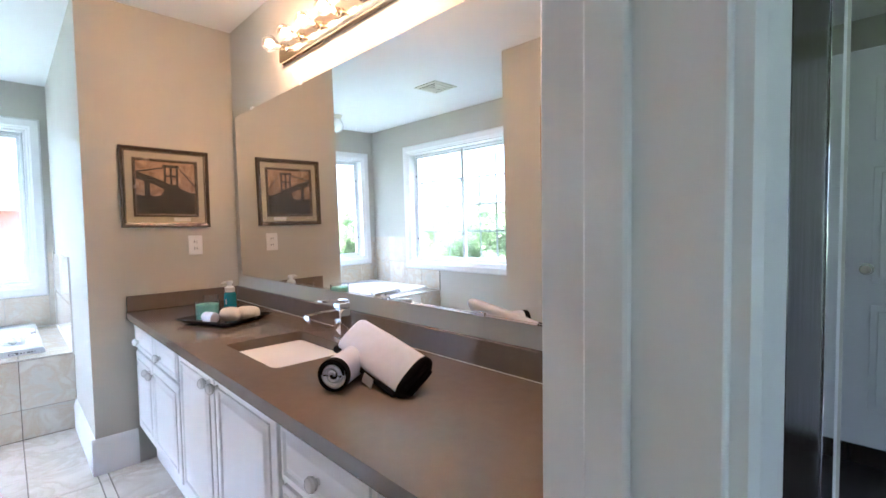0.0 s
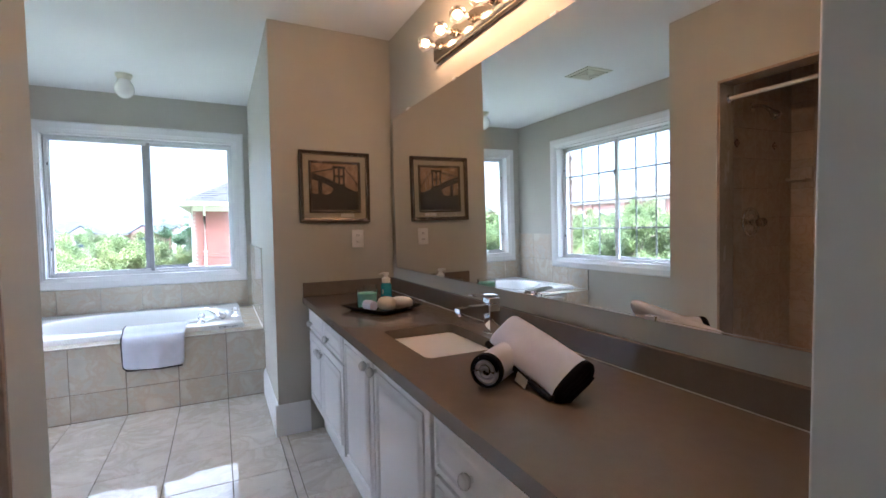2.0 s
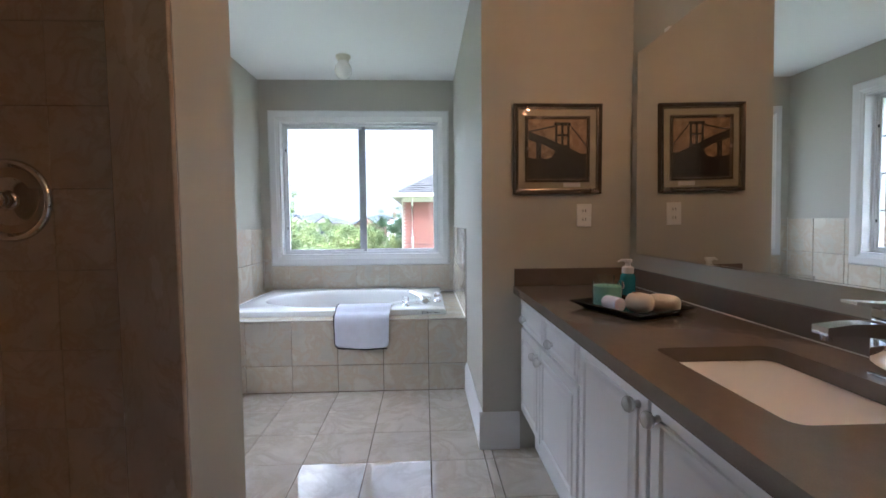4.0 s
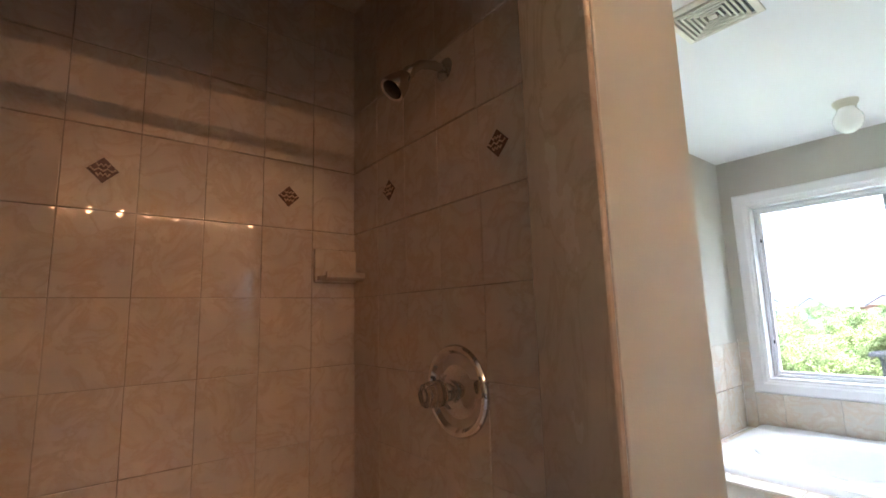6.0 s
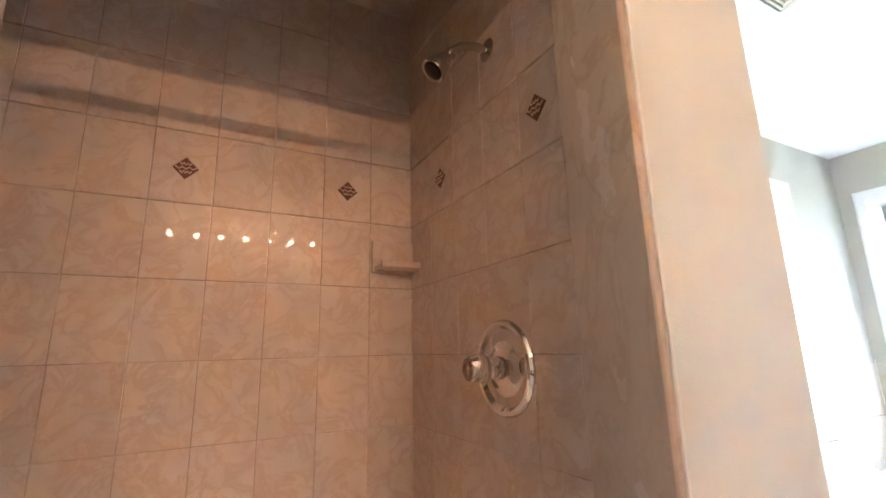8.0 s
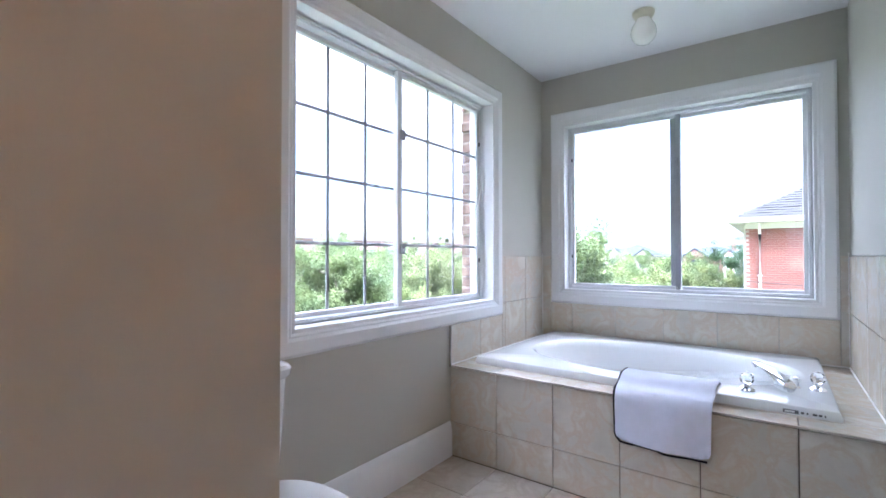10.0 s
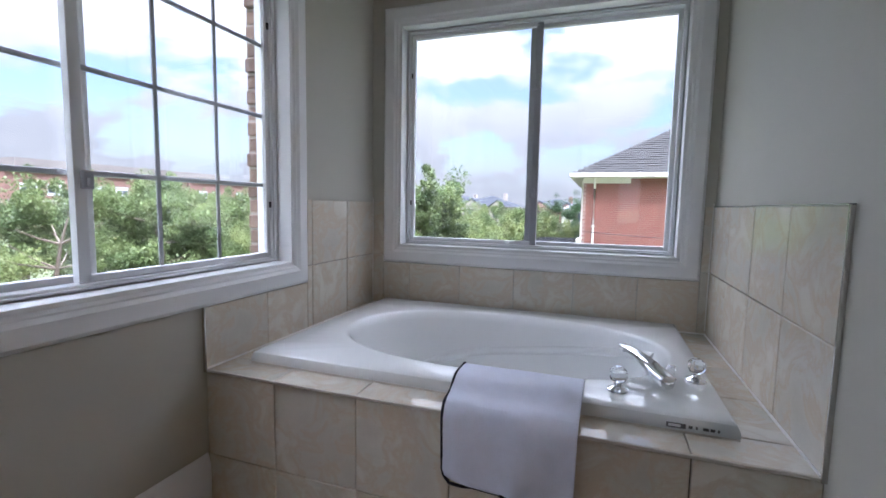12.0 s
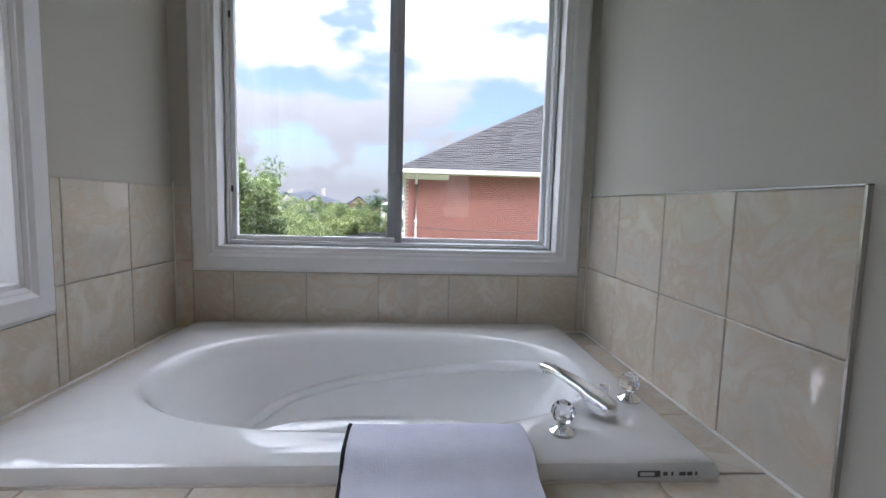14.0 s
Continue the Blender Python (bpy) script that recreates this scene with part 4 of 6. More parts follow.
# ceiling globe and vent
gx, gy = -4.21, 0.30
gl = thing("ceiling_lamp", (gx, gy, CEIL), "white ceiling lamp with opal glass globe, unlit", "lamp")
bm = bmesh.new(); lathe(bm, [(0, 0), (0.062, 0), (0.06, -0.018), (0.05, -0.028), (0.046, -0.045), (0, -0.045)], Matrix.Translation((gx, gy, CEIL))); part("canopy", bm, M["plastic_ivory"], gl)
bm = bmesh.new(); lathe(bm, [(0.04, -0.04), (0.046, -0.055), (0.066, -0.09), (0.072, -0.12), (0.066, -0.15), (0.046, -0.178), (0.02, -0.192), (0, -0.195)], Matrix.Translation((gx, gy, CEIL))); part("globe", bm, M["opal"], gl)
vx, vy = -2.70, 0.155
vn = thing("ceiling_vent", (vx, vy, CEIL), "cream plastic square louvred ceiling fan grille", "vent")
def sq(x, y, h, z): return [Vector((x - h, y - h, z)), Vector((x + h, y - h, z)), Vector((x + h, y + h, z)), Vector((x - h, y + h, z))]
bm = bmesh.new(); loft(bm, [sq(vx, vy, 0.142, CEIL - 0.0005), sq(vx, vy, 0.142, CEIL - 0.008), sq(vx, vy, 0.125, CEIL - 0.014), sq(vx, vy, 0.118, CEIL - 0.014), sq(vx, vy, 0.118, CEIL - 0.0005)], caps=False); part("frame", bm, M["plastic_ivory"], vn, smooth=False)
part("backing", B(vx - 0.118, vx + 0.118, vy - 0.118, vy + 0.118, CEIL - 0.003, CEIL - 0.0006), M["label_ink"], vn)
for h in (0.104, 0.086, 0.068, 0.050, 0.032):
    bm = bmesh.new(); loft(bm, [sq(vx, vy, h, CEIL - 0.004), sq(vx, vy, h + 0.003, CEIL - 0.018), sq(vx, vy, h - 0.006, CEIL - 0.018), sq(vx, vy, h - 0.008, CEIL - 0.004)], caps=False); part("louvre", bm, M["plastic_ivory"], vn, smooth=False)
part("hub", B(vx - 0.016, vx + 0.016, vy - 0.016, vy + 0.016, CEIL - 0.018, CEIL - 0.004, 0.002), M["plastic_ivory"], vn)

# ---------------------------------------------------------------- bathtub in its tiled surround
DZ, DXF = 0.528, -3.552
surround = solid("tub_surround", B(XW, DXF - 0.009, YS, YR, -0.004, DZ - 0.009), M["grout"], "tiled bathtub platform bed", "tub surround", smooth=False)
tub = thing("bathtub", (-4.24, 0.3, DZ), "white acrylic drop-in oval soaking bathtub", "bathtub")
TX0, TX1, TY0, TY1 = -4.828, -3.675, -0.535, 1.118


def oval(cx, cy, a, b, z, n=56, p=2.3):
    out = []
    for i in range(n):
        t = 2 * math.pi * i / n
        c, s = math.cos(t), math.sin(t)
        out.append(Vector((cx + a * math.copysign(abs(c) ** (2 / p), c), cy + b * math.copysign(abs(s) ** (2 / p), s), z)))
    return out


def rect_ring(x0, x1, y0, y1, z, like, cx, cy):
    """Points on a rectangle in the directions of the oval's points."""
    out = []
    for p in like:
        d = Vector((p.x - cx, p.y - cy, 0))
        k = min(((x1 - cx) / d.x if d.x > 0 else (x0 - cx) / d.x) if abs(d.x) > 1e-9 else 1e9, ((y1 - cy) / d.y if d.y > 0 else (y0 - cy) / d.y) if abs(d.y) > 1e-9 else 1e9)
        out.append(Vector((cx + d.x * k, cy + d.y * k, z)))
    for xx in (x0, x1):
        for yy in (y0, y1):
            i = min(range(len(out)), key=lambda j: (out[j] - Vector((xx, yy, z))).length)
            out[i] = Vector((xx, yy, z))
    return out


ocx, ocy = -4.245, 0.315
O0 = oval(ocx, ocy, 0.435, 0.705, 0.572)
rows = [rect_ring(TX0, TX1, TY0, TY1, DZ + 0.0005, O0, ocx, ocy), rect_ring(TX0, TX1 + 0.002, TY0, TY1 + 0.002, 0.545, O0, ocx, ocy), rect_ring(TX0 + 0.003, TX1 - 0.006, TY0 + 0.006, TY1 - 0.006, 0.566, O0, ocx, ocy),
        rect_ring(TX0 + 0.012, TX1 - 0.016, TY0 + 0.016, TY1 - 0.016, 0.572, O0, ocx, ocy), oval(ocx, ocy, 0.445, 0.715, 0.573), O0,
        oval(ocx, ocy, 0.420, 0.690, 0.563), oval(ocx, ocy, 0.405, 0.672, 0.53), oval(ocx, ocy, 0.385, 0.635, 0.44), oval(ocx, ocy, 0.36, 0.59, 0.33), oval(ocx, ocy, 0.325, 0.54, 0.245), oval(ocx, ocy, 0.25, 0.44, 0.205), oval(ocx, ocy, 0.1, 0.2, 0.198)]
bm = bmesh.new()
loft(bm, rows, caps=False)
bm.faces.new([bm.verts.new(p) for p in rows[-1]])
bmesh.ops.recalc_face_normals(bm, faces=bm.faces[:])
part("shell", bm, M["acrylic"], tub)
surround.data = finish(B(XW, DXF - 0.009, YS, YR, -0.004, 0.15), "tub_surround", M["grout"], False)
bm = bmesh.new()
bx(bm, TX1 - 0.03, DXF - 0.009, YS, YR, 0.15, DZ - 0.009); bx(bm, XW, TX0 + 0.004, YS, YR, 0.15, DZ - 0.009)
bx(bm, TX0 + 0.004, TX1 - 0.03, YS, TY0 + 0.03, 0.15, DZ - 0.009); bx(bm, TX0 + 0.004, TX1 - 0.03, TY1 - 0.03, YR, 0.15, DZ - 0.009)
part("deck_bed", bm, M["grout"], surround, smooth=False)
# shallow crease sweeping along the basin wall
lv = ((0.245, 0.325, 0.54), (0.33, 0.36, 0.59), (0.44, 0.385, 0.635), (0.53, 0.405, 0.672))
cr = []
for i in range(25):
    f = i / 24
    z = 0.25 + 0.27 * f ** 0.8
    k = max(j for j in range(3) if lv[j][0] <= z + 1e-6)
    g = (z - lv[k][0]) / (lv[k + 1][0] - lv[k][0])
    aa = lv[k][1] + g * (lv[k + 1][1] - lv[k][1]); bb = lv[k][2] + g * (lv[k + 1][2] - lv[k][2])
    th = radians(-118 - 138 * f)
    cc, ss = math.cos(th), math.sin(th)
    cr.append(Vector((ocx + (aa + 0.012) * math.copysign(abs(cc) ** (2 / 2.3), cc), ocy + (bb + 0.012) * math.copysign(abs(ss) ** (2 / 2.3), ss), z)))
bm = bmesh.new(); tube(bm, cr, 0.024, 12); part("moulded_ridge", bm, M["acrylic"], tub)
bm = bmesh.new(); lathe(bm, [(0, 0), (0.034, 0), (0.034, 0.004), (0.02, 0.006), (0, 0.004)], Matrix.Translation((ocx + 0.02, ocy + 0.28, 0.2045)), 20); part("drain", bm, M["chrome"], tub)
bm = bmesh.new()
rq = random.Random(9)
tube(bm, [(TX1 + 0.004, TY0 + (TY1 - TY0) * i / 60, DZ + 0.001) for i in range(61)], [0.0035 + rq.uniform(-0.001, 0.001) for _ in range(61)], 6)
part("caulk_bead", bm, M["caulk"], tub, "uneven white caulk along the rim")
lb = part("maker_label", B(TX1 + 0.0015, TX1 + 0.0028, 0.935, 0.985, 0.538, 0.552), M["label_ink"], tub, "small dark printed label")
part("label_inset", B(TX1 + 0.0026, TX1 + 0.0034, 0.940, 0.972, 0.541, 0.549), M["acrylic"], lb)
for i, w in enumerate((0.012, 0.006, 0.018, 0.014, 0.006)):
    part("label_bar", B(TX1 + 0.0015, TX1 + 0.0028, 0.992 + i * 0.018, 0.992 + i * 0.018 + w * 0.8, 0.541, 0.549), M["label_ink"], tub)

# tub filler on the rim: spout and two crystal knobs
tf = thing("tub_faucet", (-3.89, 0.945, 0.573), "chrome roman tub spout with clear crystal knobs", "faucet")
dv = Vector((-0.80, -0.60, 0))
bs = Vector((-3.892, 0.945, 0.5735))
sdv = Vector((0.60, -0.80, 0))
rows = []
for d, zb, zt, hw in ((-0.032, 0, 0.030, 0.020), (-0.028, 0, 0.042, 0.029), (0.0, 0, 0.053, 0.032), (0.025, 0, 0.060, 0.031), (0.035, 0.012, 0.063, 0.030), (0.050, 0.035, 0.067, 0.028), (0.10, 0.056, 0.077, 0.024), (0.16, 0.068, 0.085, 0.019), (0.195, 0.070, 0.087, 0.016), (0.203, 0.074, 0.083, 0.011)):
    rows.append([bs + dv * d + sdv * (hw * math.copysign(abs(math.cos(q)) ** 0.6, math.cos(q))) + Vector((0, 0, (zb + zt) / 2 + (zt - zb) / 2 * math.copysign(abs(math.sin(q)) ** 0.6, math.sin(q)))) for q in [2 * math.pi * (k + 0.5) / 20 for k in range(20)]])
bm = bmesh.new(); loft(bm, rows); part("spout", bm, M["chrome"], tf)
bm = bmesh.new(); lathe(bm, [(0, -0.02), (0.0085, -0.02), (0.0085, 0.0), (0, 0.0)], Matrix.Translation(bs + Vector((0, 0, 0.078)) + dv * 0.188), 12); part("outlet", bm, M["chrome"], tf)
bm = bmesh.new(); lathe(bm, [(0, 0), (0.018, 0), (0.017, 0.004), (0.011, 0.008), (0.0105, 0.03), (0.013, 0.034), (0.013, 0.046), (0, 0.048)], Matrix.Translation((-3.975, 0.985, 0.5735)), 16); part("diverter", bm, M["chrome"], tf)
for kx, ky in ((-3.800, 0.808), (-3.985, 1.062)):
    T = Matrix.Translation((kx, ky, 0.5735))
    bm = bmesh.new(); lathe(bm, [(0, 0), (0.032, 0), (0.031, 0.006), (0.020, 0.012), (0.013, 0.018), (0.012, 0.026), (0, 0.026)], T, 22); es = part("escutcheon", bm, M["chrome"], tf)
    bm = bmesh.new(); lathe(bm, [(0.0, 0.024), (0.013, 0.026), (0.024, 0.036), (0.029, 0.050), (0.027, 0.064), (0.018, 0.074), (0.0, 0.076)], T, 10)
    part("knob", bm, M["crystal"], tf, "clear faceted crystal knob", smooth=False)
    bm = bmesh.new(); lathe(bm, [(0, 0.0765), (0.010, 0.0765), (0.009, 0.080), (0, 0.081)], T, 12); part("button", bm, M["chrome"], tf)


# ---------------------------------------------------------------- towel over the tub
def hanging_towel():
    tw = thing("bath_towel", (-3.6, 0.5, 0.4), "white terry towel with charcoal edging draped over the tub", "towel")
    y0, y1 = 0.312, 0.700
    path = [(-3.842, 0.548), (-3.835, 0.570), (-3.80, 0.590), (-3.74, 0.592), (-3.685, 0.592), (-3.655, 0.582), (-3.625, 0.560), (-3.585, 0.556), (-3.552, 0.553), (-3.531, 0.536), (-3.524, 0.50), (-3.522, 0.45), (-3.520, 0.40), (-3.519, 0.36), (-3.518, 0.325)]
    rnd = random.Random(3)
    ny = 30
    def P(i, j, off):
        x, z = path[j]
        f = i / ny
        g = j / (len(path) - 1)
        y = y0 + (y1 - y0) * f + 0.022 * (g - 0.75) * (1 if f < 0.5 else -0.6) * 2 * abs(f - 0.5)
        n = noise.noise(Vector((y * 7, g * 3.0, 1.7)))
        hangf = max(0.0, g - 0.55) / 0.45
        wob = 0.018 * n * (0.40 + hangf) + 0.013 * hangf * math.sin(f * 11 + 0.6 + 1.6 * n) + 0.006 * hangf * noise.noise(Vector((y * 22, g * 7.0, 4.1)))
        sag = -0.012 * hangf * math.sin(f * math.pi) * 0.5 - 0.010 * hangf * (f - 0.5)
        nx = 1.0 if g > 0.6 else 0.25
        nz = 0.2 if g > 0.6 else 1.0
        return Vector((x + nx * (max(wob, -0.004) + off), y, z + nz * (abs(wob) * 0.6 + off) * (0 if g > 0.62 else 1) + sag))
    bm = bmesh.new()
    top = [[P(i, j, 0.009) for i in range(ny + 1)] for j in range(len(path))]
    bot = [[P(i, j, 0.001) for i in range(ny + 1)] for j in range(len(path))]
    loft(bm, [a + b[::-1] for a, b in zip(top, bot)])
    ob = part("cloth", bm, M["towel"], tw)
    md = ob.modifiers.new("soft", "SUBSURF"); md.levels = md.render_levels = 1
    nj = len(path) - 1
    run = [P(0, j, 0.005) for j in range(nj)] + [P(0, nj, 0.005).lerp(P(1, nj - 1, 0.005), 0.5)] + [P(i, nj, 0.005) + Vector((0, 0, 0.002)) for i in range(2, ny)]
    bm = bmesh.new(); tube(bm, run, 0.0048, 8); part("edging", bm, M["grey_trim"], tw, "charcoal stitched edge")
    return tw


hanging_towel()


# ---------------------------------------------------------------- rolled towels on the counter
def rolled(center, axis, r, length, squash, name_loc, label, lift):
    """Rolled towel: spiral end showing black and white turns, white outer wrap, black edging."""
    tw = thing("rolled_towel", name_loc, label, "towel", "rolled towels on the vanity")
    c, ax = Vector(center), Vector(axis).normalized()
    up = Vector((0, 0, 1)); sd = ax.cross(up).normalized(); u2 = sd.cross(ax)
    def ringpts(rad, along, n=36):
        return [c + ax * along + rad * (math.cos(2 * math.pi * k / n) * sd + squash * math.sin(2 * math.pi * k / n) * u2) for k in range(n)]
    bm = bmesh.new()
    h = length / 2
    loft(bm, [ringpts(r * 0.9, -h + 0.02), ringpts(r, -h + 0.02), ringpts(r * 1.015, -h * 0.4), ringpts(r * 1.0, h * 0.4), ringpts(r, h - 0.02), ringpts(r * 0.9, h - 0.02)])
    part("wrap", bm, M["towel"], tw)
    for s in (-1, 1):
        bm = bmesh.new()
        loft(bm, [ringpts(r * 0.86, s * (h - 0.024)), ringpts(r * 1.02, s * (h - 0.022)), ringpts(r * 1.025, s * (h - 0.008)), ringpts(r * 0.99, s * (h - 0.001)), ringpts(r * 0.90, s * h), ringpts(r * 0.86, s * (h - 0.004))], caps=False)
        part("edging", bm, M["black_trim"], tw, "black stitched border")
        sp = []
        for k in range(70):
            a = k * 0.27
            rad = r * (0.82 - 0.70 * k / 69)
            sp.append(c + ax * s * (h - 0.006) + rad * (math.cos(a) * sd + squash * math.sin(a) * u2))
        bm = bmesh.new(); tube(bm, sp, [0.0042] * 70, 6); part("spiral", bm, M["black_trim"], tw, "black edge of the rolled turns")
        bm = bmesh.new()
        sp2 = []
        for k in range(48):
            a = k * 0.27 + math.pi
            rad = r * (0.74 - 0.60 * k / 47)
            sp2.append(c + ax * s * (h - 0.006) + rad * (math.cos(a) * sd + squash * math.sin(a) * u2))
        tube(bm, sp2, [0.0062] * 48, 6); part("turn", bm, M["towel"], tw)
    return tw


rolled((-0.750, 1.668, 0.882 + 0.046), (0.55, -0.835, 0), 0.045, 0.20, 1.0, (-0.75, 1.668, 0.882), "white rolled hand towel with black spiral edge", 0)


def leaning_roll():
    """Flattened roll propped over the other one, sloping down to the counter."""
    tw = thing("rolled_towel", (-0.62, 1.75, 0.882), "white folded towel with black border propped on a roll", "towel", "rolled towels on the vanity")
    a, b = Vector((-0.850, 1.748, 0.992)), Vector((-0.512, 1.735, 0.922))
    ax = (b - a).normalized()
    sd = Vector((-0.10, -0.72, -0.69)); sd = (sd - ax * sd.dot(ax)).normalized()
    up = sd.cross(ax)
    if up.z < 0: up = -up
    n = 32
    def rg(t, w, h, e=2.6):
        p = a.lerp(b, t)
        out = []
        for k in range(n):
            q = 2 * math.pi * k / n
            cc, ss = math.cos(q), math.sin(q)
            out.append(p + sd * w * math.copysign(abs(cc) ** (2 / e), cc) + up * h * math.copysign(abs(ss) ** (2 / e), ss))
        return out
    bm = bmesh.new()
    loft(bm, [rg(-0.02, 0.046, 0.010), rg(0.0, 0.057, 0.018), rg(0.05, 0.062, 0.025), rg(0.5, 0.066, 0.031), rg(0.955, 0.066, 0.029), rg(0.965, 0.058, 0.023)])
    part("wrap", bm, M["towel"], tw)
    bm = bmesh.new()
    loft(bm, [rg(0.950, 0.0675, 0.0305), rg(0.985, 0.068, 0.031), rg(1.01, 0.060, 0.026), rg(1.018, 0.048, 0.018)])
    part("edging", bm, M["black_trim"], tw, "black stitched border")
    for k in range(3):
        hgt = -0.014 + 0.014 * k
        pts = [a.lerp(b, 1.018) + sd * w + up * (hgt + 0.003 * math.sin(w * 60)) for w in [-0.045 + 0.006 * i for i in range(16)]]
        bm = bmesh.new(); tube(bm, pts, 0.006, 8); part("fold", bm, M["black_trim"], tw)
    pts = [a.lerp(b, t) + sd * 0.0655 + up * (0.004 + 0.003 * math.sin(t * 9)) for t in [0.0 + 0.05 * i for i in range(20)]]
    bm = bmesh.new(); tube(bm, pts, [0.0115] * 20, 10); part("edging", bm, M["black_trim"], tw, "black stitched border")
    bm = bmesh.new()
    p = a.lerp(b, 0.60) + sd * 0.070 + up * 0.013
    flap = (sd * 0.85 - up * 0.53).normalized(); nrm_ = flap.cross(ax)
    loft(bm, [[p + ax * u + flap * v + nrm_ * o for u, v in ((-0.024, 0.0), (0.024, 0.0), (0.024, 0.026), (-0.024, 0.026))] for o in (-0.001, 0.001)])
    part("care_label", bm, M["water_pale"], tw, "small grey fabric label", smooth=False)


leaning_roll()

# ---------------------------------------------------------------- tray with toiletries
TCX, TCY, TA = -1.975, 1.728, 24
tray = thing("tray", (TCX, TCY, 0.8825), "black lacquered square tray on the countertop", "tray")
TM = pose(TCX, TCY, 0.8825, 0, 0, TA)
def sqr(h, z): return [TM @ Vector((u * h * 1.14, v * h * 0.95, z)) for u, v in ((-1, -1), (1, -1), (1, 1), (-1, 1))]
bm = bmesh.new(); loft(bm, [sqr(0.11, 0.0), sqr(0.150, 0.024), sqr(0.147, 0.0265), sqr(0.108, 0.006), sqr(0.05, 0.006)]); part("dish", bm, M["black"], tray, smooth=False)


def on_tray(u, v, z=0.0): return TM @ Vector((u, v, z))


p = on_tray(-0.082, -0.030, 0.0075)
cd = thing("candle", p, "aqua candle in a clear glass jar", "candle")
bm = bmesh.new(); lathe(bm, [(0, 0.0), (0.050, 0.0), (0.055, 0.006), (0.057, 0.098), (0.0545, 0.098), (0.0525, 0.008), (0, 0.008)], Matrix.Translation(p), 32); g = part("jar", bm, M["glass"], cd); g.visible_shadow = False
bm = bmesh.new(); lathe(bm, [(0, 0.0085), (0.0515, 0.0085), (0.0530, 0.078), (0.050, 0.080), (0, 0.079)], Matrix.Translation(p), 32); part("wax", bm, M["aqua"], cd)
bm = bmesh.new(); tube(bm, [p + Vector((0, 0, 0.078)), p + Vector((0.001, 0, 0.088))], 0.001, 6); part("wick", bm, M["label_ink"], cd)
p = Vector((-2.27, 1.755, 0.8825))
g2 = thing("candle", p, "blue candle in a clear glass tumbler", "candle")
bm = bmesh.new(); lathe(bm, [(0, 0.0), (0.036, 0.0), (0.038, 0.1), (0.036, 0.1), (0.034, 0.008), (0, 0.008)], Matrix.Translation(p), 24); g = part("jar", bm, M["glass"], g2); g.visible_shadow = False
bm = bmesh.new(); lathe(bm, [(0, 0.0085), (0.0335, 0.0085), (0.034, 0.035), (0, 0.036)], Matrix.Translation(p), 24); part("wax", bm, M["aqua_soap"], g2)
p = Vector((-2.285, 1.862, 0.8825))
sp = thing("soap_dispenser", p, "blue foaming soap bottle with white pump", "soap dispenser")
bm = bmesh.new(); lathe(bm, [(0, 0), (0.031, 0), (0.033, 0.006), (0.033, 0.086), (0.029, 0.098), (0.023, 0.104), (0, 0.104)], Matrix.Translation(p), 24); bt = part("bottle", bm, M["aqua_soap"], sp)
bm = bmesh.new(); lathe(bm, [(0, 0.1045), (0.026, 0.1045), (0.026, 0.130), (0.013, 0.137), (0.011, 0.150), (0.018, 0.153), (0.018, 0.166), (0, 0.168)], Matrix.Translation(p), 20); part("pump", bm, M["plastic_white"], sp, "white pump head")
bm = bmesh.new(); tube(bm, [p + Vector((0, 0, 0.160)), p + Vector((-0.006, -0.028, 0.161)), p + Vector((-0.008, -0.042, 0.154))], [0.007, 0.006, 0.004], 8); part("nozzle", bm, M["plastic_white"], sp)
for a in range(5):
    an = radians(a * 72)
    c = p + Vector((0.018, -0.029, 0.052)) + Vector((math.cos(an) * 0.010, 0, math.sin(an) * 0.010))
    bm = bmesh.new(); lathe(bm, [(0, 0), (0.0062, 0), (0.0062, 0.001), (0, 0.001)], Matrix.Translation(c) @ pose(0, 0, 0, 90, 0, 0), 10); part("petal", bm, M["plastic_white"], bt, "printed white flower petal")
p = on_tray(-0.002, -0.082, 0.0075)
rc = thing("wash_cloth", p, "small white rolled wash cloth", "cloth")
bm = bmesh.new(); tube(bm, [p + Vector((0.034 * s, 0.010 * s, 0.026)) for s in (-1.08, -1.0, -0.4, 0.4, 1.0, 1.08)], [0.015, 0.025, 0.026, 0.026, 0.025, 0.015], 18); part("roll", bm, M["towel"], rc)
spi = [p + Vector((-0.038, -0.012, 0.026)) + Vector((0.3 * (0.022 - 0.00045 * k) * math.cos(k * 0.4), -0.9 * (0.022 - 0.00045 * k) * math.cos(k * 0.4), (0.022 - 0.00045 * k) * math.sin(k * 0.4))) for k in range(40)]
bm = bmesh.new(); tube(bm, spi, 0.0022, 5); part("fold_edge", bm, M["towel"], rc)
for (u, v, rr, ln, lab) in ((0.070, -0.030, 0.036, 0.046, "cream bath sponge with a brown painted flower"), (0.112, 0.040, 0.034, 0.056, "plain cream bath sponge")):
    p = on_tray(u, v, 0.0075)
    sg = thing("bath_sponge", p, lab, "sponge", "sponges on the tray")
    bm = bmesh.new(); lathe(bm, [(rr * math.cos(q) ** 0.42 if abs(q) < 1.57 else 0.0, ln * math.sin(q)) for q in [-1.5708 + 3.1416 * i / 12 for i in range(13)]], Matrix.Translation(p + Vector((0, 0, rr))) @ pose(0, 0, 0, 0, 90, TA + 20), 20); part("body", bm, M["beige_sponge"], sg)
    if "flower" in lab:
        for a in range(5):
            an = radians(a * 72)
            bm = bmesh.new(); lathe(bm, [(0, 0), (0.0055, 0), (0.005, 0.002), (0, 0.002)], Matrix.Translation(p + Vector((-0.01 + 0.009 * math.cos(an), -0.008 + 0.009 * math.sin(an), 2 * rr - 0.0025))), 10); part("petal", bm, M["brown_decor"], sg, "brown painted petal")

